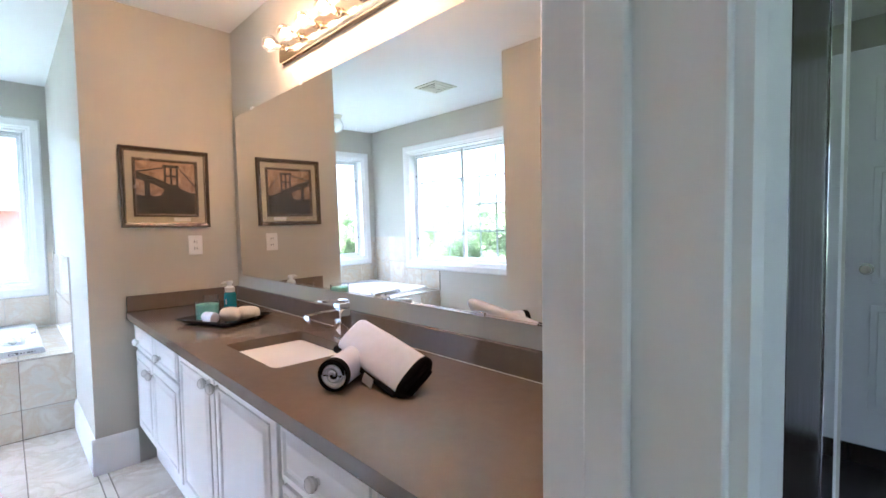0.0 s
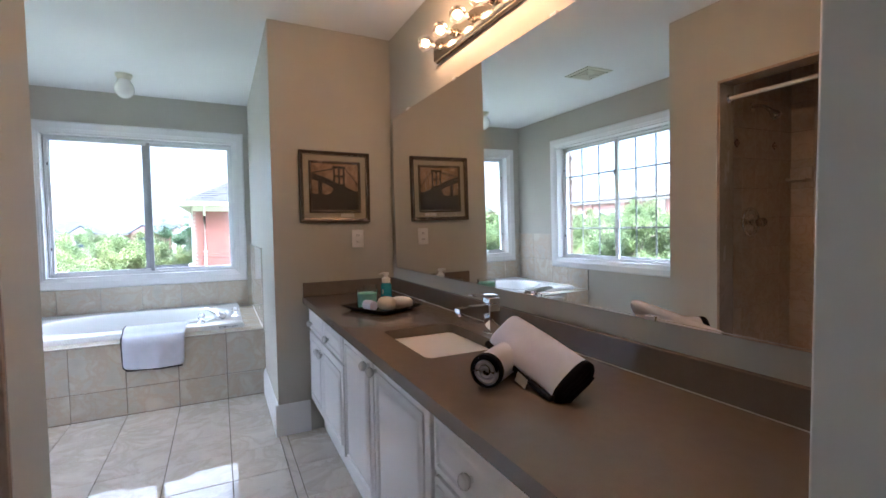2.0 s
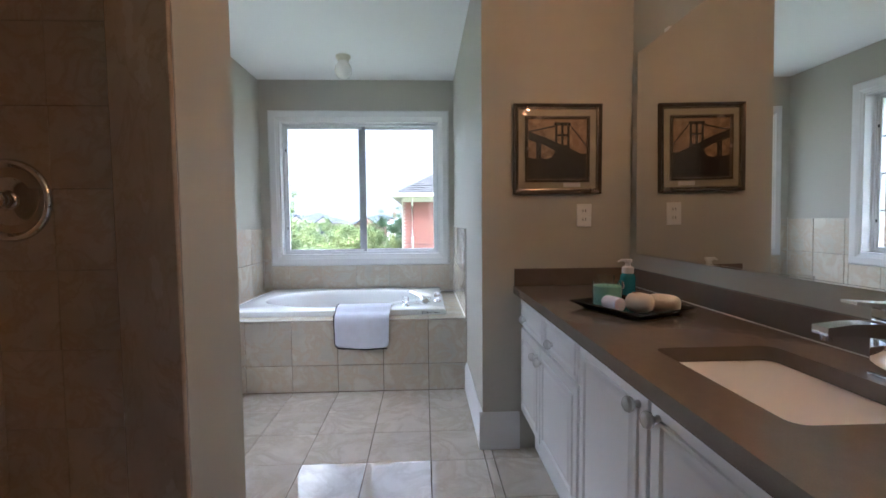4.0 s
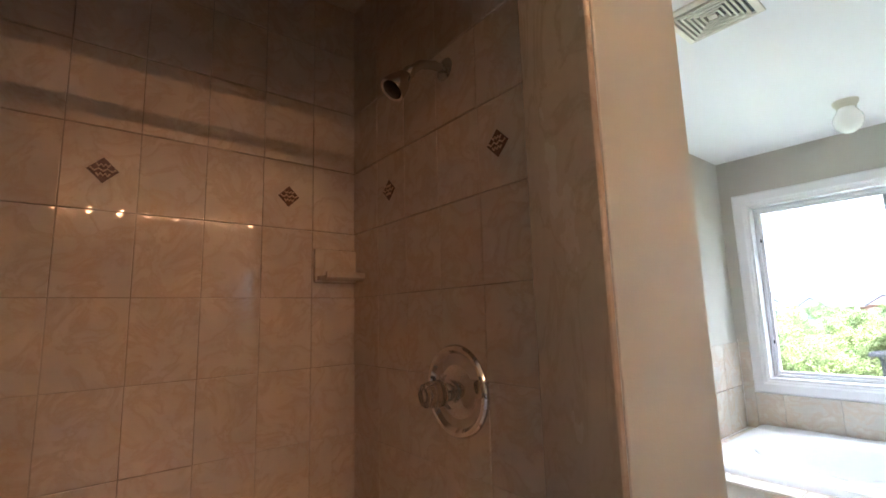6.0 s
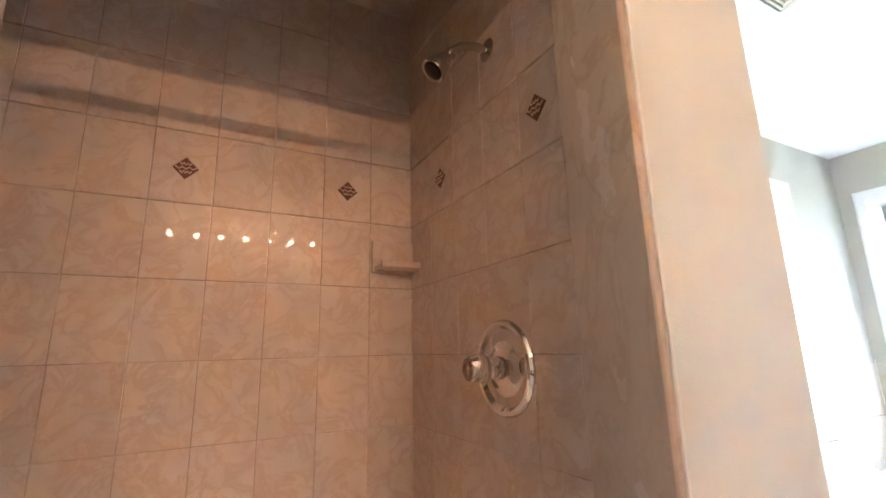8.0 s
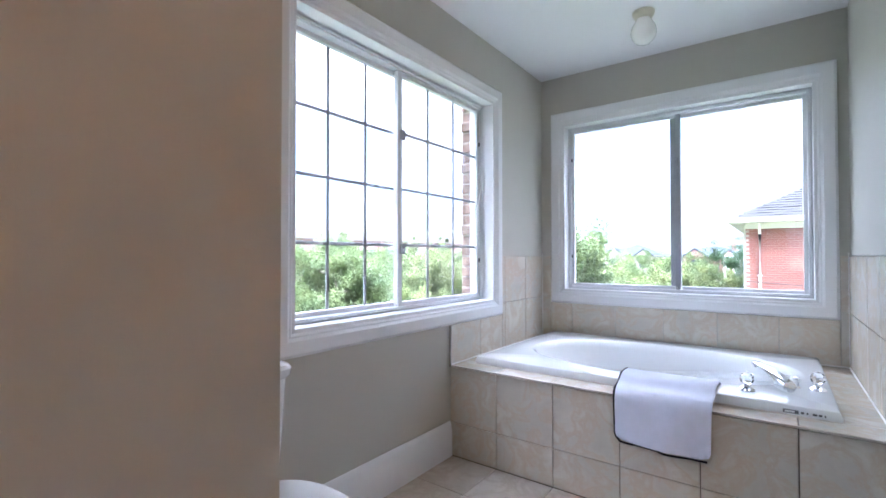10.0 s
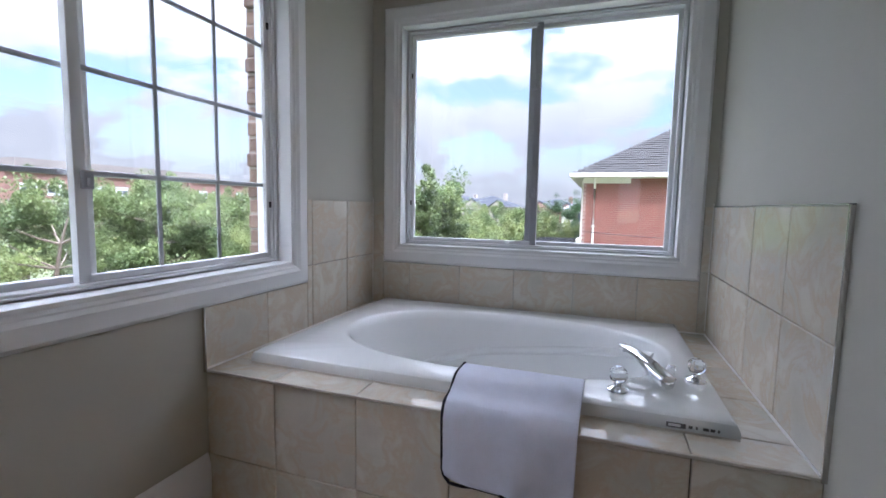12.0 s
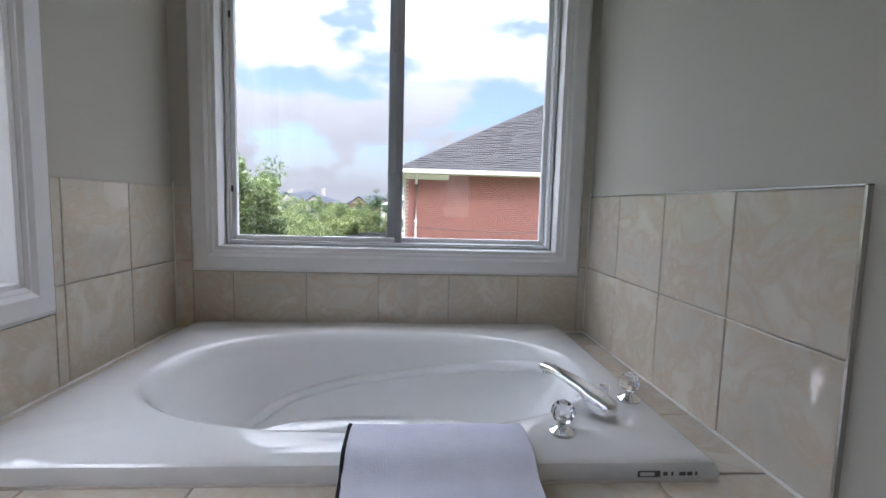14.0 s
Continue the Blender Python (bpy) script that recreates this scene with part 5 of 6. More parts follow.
# ---------------------------------------------------------------- toilet
TLX = -2.13
tl = thing("toilet", (TLX, -0.25, 0), "white two-piece porcelain toilet with closed lid", "toilet")
def rr(x0, x1, y0, y1, r, z): return rounded_rect(x0, x1, y0, y1, r, z, 5)
bm = bmesh.new()
loft(bm, [rr(TLX - 0.175, TLX + 0.175, -0.60, -0.470, 0.05, 0.40), rr(TLX - 0.195, TLX + 0.195, -0.612, -0.462, 0.05, 0.44), rr(TLX - 0.202, TLX + 0.202, -0.618, -0.455, 0.05, 0.62), rr(TLX - 0.208, TLX + 0.208, -0.622, -0.450, 0.05, 0.745)])
part("tank", bm, M["porcelain"], tl)
bm = bmesh.new()
loft(bm, [rr(TLX - 0.212, TLX + 0.212, -0.626, -0.446, 0.05, 0.746), rr(TLX - 0.220, TLX + 0.220, -0.630, -0.440, 0.05, 0.756), rr(TLX - 0.222, TLX + 0.222, -0.630, -0.438, 0.05, 0.778), rr(TLX - 0.214, TLX + 0.214, -0.624, -0.446, 0.05, 0.790), rr(TLX - 0.20, TLX + 0.20, -0.60, -0.465, 0.05, 0.794)])
lidt = part("tank_lid", bm, M["porcelain"], tl)
bm = bmesh.new(); lathe(bm, [(0, 0), (0.030, 0), (0.029, 0.005), (0.024, 0.008), (0, 0.008)], Matrix.Translation((TLX - 0.01, -0.535, 0.7945)), 24); part("flush_button", bm, M["chrome"], lidt, "round chrome flush button")
def egg(z, s, y0=-0.42, y1=0.10, w=0.185):
    out = []
    for i in range(36):
        t = 2 * math.pi * i / 36
        yy = math.cos(t); xx = math.sin(t)
        wy = (y1 - y0) / 2
        k = w * (1.0 - 0.12 * yy)
        out.append(Vector((TLX + s * k * math.copysign(abs(xx) ** 0.85, xx), (y0 + y1) / 2 + s * wy * math.copysign(abs(yy) ** 0.9, yy), z)))
    return out
bm = bmesh.new(); loft(bm, [egg(-0.003, 0.62, -0.45, 0.06), egg(0.03, 0.62, -0.45, 0.06), egg(0.14, 0.60, -0.45, 0.05), egg(0.27, 0.78, -0.44, 0.08), egg(0.36, 0.96), egg(0.395, 0.99)]); part("bowl", bm, M["porcelain"], tl)
bm = bmesh.new(); loft(bm, [egg(0.396, 1.0), egg(0.400, 1.03), egg(0.414, 1.03), egg(0.418, 1.0)]); part("seat", bm, M["plastic_white"], tl)
bm = bmesh.new(); loft(bm, [egg(0.419, 1.0), egg(0.423, 1.035), egg(0.436, 1.03), egg(0.446, 0.9), egg(0.450, 0.5)]); part("lid", bm, M["plastic_white"], tl)
for xx in (-0.075, 0.075):
    bm = bmesh.new(); tube(bm, [(TLX + xx - 0.02, -0.40, 0.43), (TLX + xx + 0.02, -0.40, 0.43)], 0.013, 10); part("hinge", bm, M["plastic_white"], tl)

# ---------------------------------------------------------------- shower fittings
sv = thing("shower_valve", (SHX0, -0.022, 1.28), "round chrome shower valve plate with smoky acrylic knob", "shower valve")
T = Matrix.Translation((SHX0 + 0.0005, -0.022, 1.28)) @ pose(0, 0, 0, 0, 90, 0)
bm = bmesh.new(); lathe(bm, [(0, 0), (0.098, 0), (0.1, 0.004), (0.099, 0.010), (0.094, 0.0155), (0.086, 0.0155), (0.080, 0.009), (0.076, 0.005), (0.060, 0.0065), (0.042, 0.012), (0.033, 0.018), (0.0, 0.018)], T, 48); part("plate", bm, M["chrome"], sv)
bm = bmesh.new(); lathe(bm, [(0, 0.018), (0.025, 0.018), (0.024, 0.030), (0.020, 0.032), (0.020, 0.045), (0, 0.045)], T, 24); part("collar", bm, M["chrome"], sv)
bm = bmesh.new(); lathe(bm, [(0, 0.045), (0.022, 0.046), (0.028, 0.055), (0.028, 0.080), (0.024, 0.094), (0.014, 0.100), (0, 0.100)], T, 12); part("knob", bm, M["smoke"], sv, "smoky clear acrylic knob", smooth=False)

sh = thing("hand_shower", (SHX0, -0.03, 2.03), "small brushed metal shower rose on a bent arm", "shower")
T = Matrix.Translation((SHX0 + 0.0005, -0.03, 2.03)) @ pose(0, 0, 0, 0, 90, 0)
bm = bmesh.new(); lathe(bm, [(0, 0), (0.032, 0), (0.031, 0.005), (0.020, 0.012), (0.011, 0.014), (0, 0.014)], T, 24); part("flange", bm, M["brushed"], sh)
bm = bmesh.new(); tube(bm, [(SHX0, -0.03, 2.03), (SHX0 + 0.04, -0.032, 2.032), (SHX0 + 0.075, -0.034, 2.022), (SHX0 + 0.105, -0.038, 1.998)], 0.0105, 12); part("arm", bm, M["brushed"], sh)
dn = Vector((0.62, -0.10, -0.78)).normalized()
p0 = Vector((SHX0 + 0.100, -0.037, 2.002))
rot = dn.to_track_quat("Z", "Y").to_matrix().to_4x4()
bm = bmesh.new(); lathe(bm, [(0, 0.0), (0.013, 0.0), (0.015, 0.010), (0.012, 0.020), (0.016, 0.026), (0.026, 0.052), (0.030, 0.072), (0.029, 0.080), (0.024, 0.078), (0, 0.076)], Matrix.Translation(p0) @ rot, 24); part("head", bm, M["brushed"], sh)
bm = bmesh.new(); lathe(bm, [(0, 0.0762), (0.0235, 0.0785), (0.02, 0.081), (0, 0.081)], Matrix.Translation(p0) @ rot, 20); part("nozzle_face", bm, M["black"], sh, "black nozzle face")

sd = thing("soap_dish", (-1.385, SHY, 1.56), "cream ceramic soap dish set in the shower tiles", "soap dish")
bm = bmesh.new(); bx(bm, SHX0 + 0.004, SHX0 + 0.138, SHY - 0.004, SHY + 0.012, 1.545, 1.645, 0.006, 2); part("plate", bm, M["shower_tile"], sd)
bm = bmesh.new()
loft(bm, [[Vector((x, SHY + d, z)) for d, z in ((0.011, 1.552), (0.065, 1.548), (0.078, 1.556), (0.078, 1.572), (0.070, 1.572), (0.066, 1.562), (0.011, 1.564))] for x in (SHX0 + 0.012, SHX0 + 0.130)]); part("ledge", bm, M["shower_tile"], sd)

# ---------------------------------------------------------------- adjoining room
WA, WB, WC = 1.440, 1.690, 1.862      # wardrobe front along y: start, mirrored door, end
wr = thing("wardrobe", (0.34, 2.25, 0), "tall dark espresso wardrobe front with a mirrored panel", "wardrobe")
part("body", B(XD1 + 0.001, XD1 + 0.012, WA, WC, 0.0, 2.40, 0.002), M["dark_wood"], wr)
part("door", B(XD1 + 0.0122, XD1 + 0.019, WA + 0.004, WB - 0.002, 0.06, 2.36, 0.002), M["dark_wood"], wr)
md = part("door", B(XD1 + 0.0122, XD1 + 0.019, WB + 0.002, WC - 0.003, 0.06, 2.36, 0.002), M["dark_wood"], wr)
part("mirror_panel", B(XD1 + 0.0192, XD1 + 0.021, WB + 0.012, WC - 0.02, 0.42, 2.30, 0.0005), M["mirror"], md)
solid("trim", B(XD1 + 0.001, XD1 + 0.018, WC + 0.002, WC + 0.075, 0.0, 2.45, 0.004), M["trim"], "white painted trim beside the wardrobe", "trim")
D2 = 4.28
d2 = thing("door_2", (0.2, D2, 0), "white panel door of the adjoining room, ajar", "door", kind="structure")
lf = part("leaf", B(0.160, 0.940, D2, D2 + 0.035, 0.10, 2.25, 0.003), M["door_paint"], d2)
part("threshold", B(0.10, 1.0, D2 - 0.01, D2 + 0.06, -0.003, 0.10, 0.002), M["dark_wood"], d2, "dark raised threshold")
for x0, x1 in ((0.28, 0.50), (0.60, 0.82)):
    for z0, z1 in ((0.30, 0.88), (1.00, 1.62), (1.76, 2.10)):
        bm = bmesh.new(); bx(bm, x0, x1, D2 - 0.004, D2 + 0.001, z0, z1, 0.002); bx(bm, x0 + 0.03, x1 - 0.03, D2 - 0.010, D2 - 0.002, z0 + 0.03, z1 - 0.03, 0.004); part("panel", bm, M["door_paint"], lf)
bm = bmesh.new(); lathe(bm, [(0.0, 0), (0.032, 0.0), (0.031, 0.006), (0.014, 0.012), (0.012, 0.03), (0.026, 0.042), (0.029, 0.055), (0.022, 0.066), (0.0, 0.068)], Matrix.Translation((0.262, D2, 1.075)) @ pose(0, 0, 0, 90, 0, 0)); part("door_knob", bm, M["brushed"], lf, "satin nickel round knob")

# ---------------------------------------------------------------- outdoors
GZ = -3.1
bm = bmesh.new()
bmesh.ops.create_grid(bm, x_segments=2, y_segments=2, size=2500, matrix=Matrix.Translation((0, 0, GZ)))
solid("ground", bm, M["grass"], "summer grass ground reaching the horizon", "ground")


# neighbouring brick house: wall face at HX, west end runs to the north
HX, HY0, HY1, EZ = -20.9, 0.02, 19.0, 2.36
hs = thing("brick_house", (HX - 5, 7, GZ), "two-storey red brick house with grey hip roof", "house")
hw = part("wall", B(HX - 15, HX, HY0, HY1, GZ - 0.2, EZ), M["mortar"], hs, smooth=False)
ov = 0.42
x0, x1, y0, y1 = HX - 15 - ov, HX + ov, HY0 - ov, HY1 + ov
cxm = (x0 + x1) / 2
run = (x1 - x0) / 2
rz = EZ + 0.12 + run * 0.56
bm = bmesh.new()
rp = [Vector(p) for p in ((x0, y0, EZ + 0.12), (x1, y0, EZ + 0.12), (x1, y1, EZ + 0.12), (x0, y1, EZ + 0.12), (cxm, y0 + run, rz), (cxm, y1 - run, rz))]
vv = [bm.verts.new(p) for p in rp]
for f in ((1, 2, 5, 4), (3, 0, 4, 5), (0, 1, 4), (2, 3, 5), (0, 3, 2, 1)):
    bm.faces.new([vv[i] for i in f])
bmesh.ops.recalc_face_normals(bm, faces=bm.faces[:])
roof = part("roof", bm, M["shingle"], hs, smooth=False)
# shingle courses on the near slopes
rnd = random.Random(11)
bm = bmesh.new()
slope = math.atan(0.56)
up = Vector((-math.cos(slope), 0, math.sin(slope)))
nrm = Vector((math.sin(slope), 0, math.cos(slope)))
L = run / math.cos(slope)
row = 0.21
nrow = int(L / row)
for r in range(nrow):
    d = r * row
    ya, yb = y0 + d * math.cos(slope), y1 - d * math.cos(slope)
    y = ya
    while y < yb - 0.05:
        w = rnd.uniform(0.28, 0.52)
        ye = min(y + w, yb)
        a = Vector((x1, 0, EZ + 0.12)) + up * d + nrm * 0.004
        b2 = a + up * row
        th = nrm * rnd.choice((0.012, 0.02, 0.03))
        q4 = [a + Vector((0, y + 0.01, 0)) + th, a + Vector((0, ye - 0.01, 0)) + th, b2 + Vector((0, ye - 0.01, 0)) + nrm * 0.004, b2 + Vector((0, y + 0.01, 0)) + nrm * 0.004]
        v4 = [bm.verts.new(p) for p in q4]
        lo = [bm.verts.new(p) for p in (q4[0] - th, q4[1] - th)]
        bm.faces.new(v4); bm.faces.new((lo[0], lo[1], v4[1], v4[0]))
        y = ye
tagged(part("shingle_courses", bm, M["shingle"], roof, "", False), "grey asphalt shingle courses", kind="stuff")
part("fascia", B(x1 - 0.02, x1 + 0.10, y0, y1, EZ + 0.0, EZ + 0.15, 0.01), M["fascia"], hs, "cream eaves gutter")
part("fascia", B(x0, x1, y0 - 0.10, y0 + 0.02, EZ + 0.0, EZ + 0.15, 0.01), M["fascia"], hs, "cream eaves gutter")
part("soffit", B(x0, x1, y0, y1, EZ - 0.02, EZ + 0.02), M["fascia"], hs)
part("frieze_board", B(HX, HX + 0.06, HY0, HY0 + 1.7, EZ - 0.22, EZ - 0.02, 0.01), M["fascia"], hs)
bm = bmesh.new()
tube(bm, [(HX + 0.36, HY0 + 0.42, EZ), (HX + 0.30, HY0 + 0.42, EZ - 0.20), (HX + 0.09, HY0 + 0.42, EZ - 0.42), (HX + 0.07, HY0 + 0.42, EZ - 2.0), (HX + 0.07, HY0 + 0.42, GZ)], 0.045, 10)
part("downpipe", bm, M["fascia"], hs, "cream rainwater downpipe")
for zz in (EZ - 1.9, EZ - 3.6):
    part("pipe_strap", B(HX, HX + 0.13, HY0 + 0.34, HY0 + 0.50, zz, zz + 0.05), M["fascia"], hs)
part("corner_trim", B(HX - 0.9, HX - 0.82, HY0 - 0.10, HY0 + 0.001, GZ, EZ - 0.05), M["fascia"], hs)
wnd = part("window", B(HX - 2.2, HX - 0.95, HY0 - 0.05, HY0 + 0.001, -1.4, 1.7), M["dark_glass"], hs)
part("window_frame", B(HX - 2.3, HX - 2.2, HY0 - 0.10, HY0 - 0.002, -1.5, 1.8), M["fascia"], wnd)
part("bay_panel", B(HX - 0.95, HX - 0.35, HY0 - 0.22, HY0 - 0.002, GZ, -0.05, 0.02), M["fascia"], hs)
bm = bmesh.new()
tube(bm, [(HX + 0.35, HY0 + 0.1 + 7.5 * f, 0.28 - 0.16 * math.sin(f * math.pi)) for f in [i / 20 for i in range(21)]], 0.016, 6)
part("cable", bm, M["iron"], hs, "black overhead service cable")
# bricks of the wall that faces the bathroom
rnd = random.Random(21)
bl, bh, jt = 0.215, 0.068, 0.010
bkm = finish(bx(bmesh.new(), HX - 0.03, HX + 0.012, 0, bl - jt, 0, bh), "brick", M["brick_red"], False)
near, v_all, f_all = [], [], []
nz = int((EZ - 0.02 - GZ) / (bh + jt))
ny = int((9.0) / bl)
for r in range(nz):
    z = EZ - 0.03 - (r + 1) * (bh + jt)
    for k in range(ny):
        y = HY0 + 0.002 + k * bl + (bl / 2 if r % 2 else 0)
        if r < 12 and k < 25:
            near.append((rnd.uniform(-0.004, 0.004), y, z))
        else:
            o = rnd.uniform(0.004, 0.016)
            i = len(v_all)
            v_all += [(HX - 0.02, y, z), (HX - 0.02, y + bl - jt, z), (HX - 0.02, y + bl - jt, z + bh), (HX - 0.02, y, z + bh), (HX + o, y, z), (HX + o, y + bl - jt, z), (HX + o, y + bl - jt, z + bh), (HX + o, y, z + bh)]
            f_all += [(i + 4, i + 5, i + 6, i + 7), (i, i + 1, i + 5, i + 4), (i + 1, i + 2, i + 6, i + 5), (i + 2, i + 3, i + 7, i + 6), (i + 3, i, i + 4, i + 7)]
me = bpy.data.meshes.new("brickwork")
me.from_pydata(v_all, [], f_all)
me.materials.append(M["brick_red"])
bw = new("brickwork", me); hang(bw, hw); tagged(bw, "red brickwork of the wall below", kind="stuff")
BRICKS_NEAR, BRICK_MESH = near, bkm


def far_house(x, y, w, d, eave, rise, label, wallm, roofm, turn=0):
    """Far two-storey house with hip roof, windows and a chimney."""
    h = thing("far_house", (x, y, GZ), label, "house", "houses behind the trees")
    c, s = math.cos(radians(turn)), math.sin(radians(turn))
    R = Matrix.Translation((x, y, 0)) @ pose(0, 0, 0, 0, 0, turn)
    def tb(a0, a1, b0, b1, c0, c1):
        bm = B(a0, a1, b0, b1, c0, c1); bmesh.ops.transform(bm, matrix=R, verts=bm.verts[:]); return bm
    part("wall", tb(-d / 2, d / 2, -w / 2, w / 2, GZ - 0.2, eave), wallm, h, smooth=False)
    o = 0.5
    bm = bmesh.new()
    r = min(d, w) / 2 + o
    a, b = d / 2 + o, w / 2 + o
    tops = [(0, -(b - r), eave + rise), (0, b - r, eave + rise)] if w >= d else [(-(a - r), 0, eave + rise), (a - r, 0, eave + rise)]
    vv = [bm.verts.new(R @ Vector(p)) for p in ((-a, -b, eave), (a, -b, eave), (a, b, eave), (-a, b, eave), *tops)]
    fs = ((1, 2, 5, 4), (3, 0, 4, 5), (0, 1, 4), (2, 3, 5), (0, 3, 2, 1)) if w >= d else ((0, 1, 5, 4), (2, 3, 4, 5), (3, 0, 4), (1, 2, 5), (0, 3, 2, 1))
    for f in fs: bm.faces.new([vv[i] for i in f])
    bmesh.ops.recalc_face_normals(bm, faces=bm.faces[:])
    rf = part("roof", bm, roofm, h, smooth=False)
    part("eaves", tb(-a, a, -b, b, eave - 0.25, eave - 0.02), M["parapet"], h)
    for sgn, gw in ((-0.24, 3.6), (0.22, 2.8)):
        gy_, gx_ = w * sgn, d / 2 + 0.9
        gable = part("front_bay", tb(d / 2 - 0.3, gx_, gy_ - gw / 2, gy_ + gw / 2, GZ - 0.1, eave), wallm, h, smooth=False)
        bm = bmesh.new()
        go = gw / 2 + 0.35
        loft(bm, [[R @ Vector((xx, gy_ - go, eave - 0.05)), R @ Vector((xx, gy_ + go, eave - 0.05)), R @ Vector((xx, gy_, eave + go * 0.72))] for xx in (gx_ + 0.3, 0.0)])
        part("gable_roof", bm, roofm, h, smooth=False)
        bm = bmesh.new()
        gi = gw / 2 - 0.1
        loft(bm, [[R @ Vector((xx, gy_ - gi, eave)), R @ Vector((xx, gy_ + gi, eave)), R @ Vector((xx, gy_, eave + gi * 0.70))] for xx in (gx_ + 0.34, gx_ + 0.30)])
        part("gable_face", bm, wallm, gable, smooth=False)
        part("bay_window", tb(gx_ - 0.02, gx_ + 0.05, gy_ - 0.7, gy_ + 0.7, eave - 2.1, eave - 0.6), M["dark_glass"], gable)
    part("chimney", tb(-0.5, 0.3, w * 0.22, w * 0.22 + 0.7, eave, eave + rise + 0.5), wallm, rf)
    for i in range(4):
        yy = -w / 2 + w * (i + 0.5) / 4
        wn_ = part("window", tb(d / 2 - 0.02, d / 2 + 0.05, yy - 0.55, yy + 0.55, eave - 2.2, eave - 0.8), M["dark_glass"], h)
        part("frame", tb(d / 2 + 0.03, d / 2 + 0.09, yy - 0.04, yy + 0.04, eave - 2.2, eave - 0.8), M["fascia"], wn_)
        wn_ = part("window", tb(d / 2 - 0.02, d / 2 + 0.05, yy - 0.55, yy + 0.55, eave - 5.0, eave - 3.4), M["dark_glass"], h)
    return h


far_house(-90, -19.8, 10.5, 10, 1.25, 2.1, "tan brick house with slate-blue hip roof", M["stucco"], M["shingle_far"])
far_house(-97, -8.0, 11, 10, 1.1, 1.9, "brown brick house with dark hip roof", M["brick_far"], M["shingle_far"])
far_house(-92, -1.5, 10, 10, 1.0, 2.2, "pale house with light grey hip roof", M["fascia"], M["roof_white"], 10)
far_house(-105, -31, 16, 11, 1.2, 2.3, "tan house with slate-blue hip roof", M["stucco"], M["shingle_far"], -8)
far_house(-110, -46, 15, 11, 1.2, 2.3, "brown brick house with dark hip roof", M["brick_far"], M["shingle_far"], 6)
far_house(-100, 10, 14, 11, 1.2, 2.0, "tan house with slate-blue hip roof", M["stucco"], M["shingle_far"])

# long brick school across the trees on the south side
SY = -62.0
sc = thing("school_building", (-45, SY, GZ), "long low red brick school with flat white-edged roof", "building")
part("wall", B(-125, 10, SY - 18, SY, GZ - 0.2, 4.1), M["brick_far"], sc, smooth=False)
part("band", B(-125, 10, SY, SY + 0.12, 0.55, 1.05), M["stucco"], sc, "tan masonry band")
part("parapet", B(-125.3, 10.3, SY - 18.3, SY + 0.3, 4.1, 4.45), M["parapet"], sc)
part("upper_storey", B(-70, -38, SY - 16, SY - 6, 4.6, 6.2), M["parapet"], sc)
part("upper_storey", B(-112, -96, SY - 16, SY - 6, 4.6, 5.8), M["parapet"], sc)
for bay in range(16):
    bxx = -122 + bay * 8.1
    part("pilaster", B(bxx - 0.9, bxx - 0.2, SY, SY + 0.25, GZ, 4.1), M["brick_far"] if bay % 3 else M["stucco"], sc)
    for k in range(2):
        wx = bxx + 1.4 + k * 2.7
        wq = part("window", B(wx, wx + 1.7, SY - 0.02, SY + 0.06, 1.5, 2.9), M["roof_white"], sc)
        part("pane", B(wx + 0.12, wx + 0.80, SY + 0.061, SY + 0.09, 1.85, 2.45), M["dark_glass"], wq)
        part("pane", B(wx + 0.90, wx + 1.58, SY + 0.061, SY + 0.09, 1.85, 2.45), M["dark_glass"], wq)


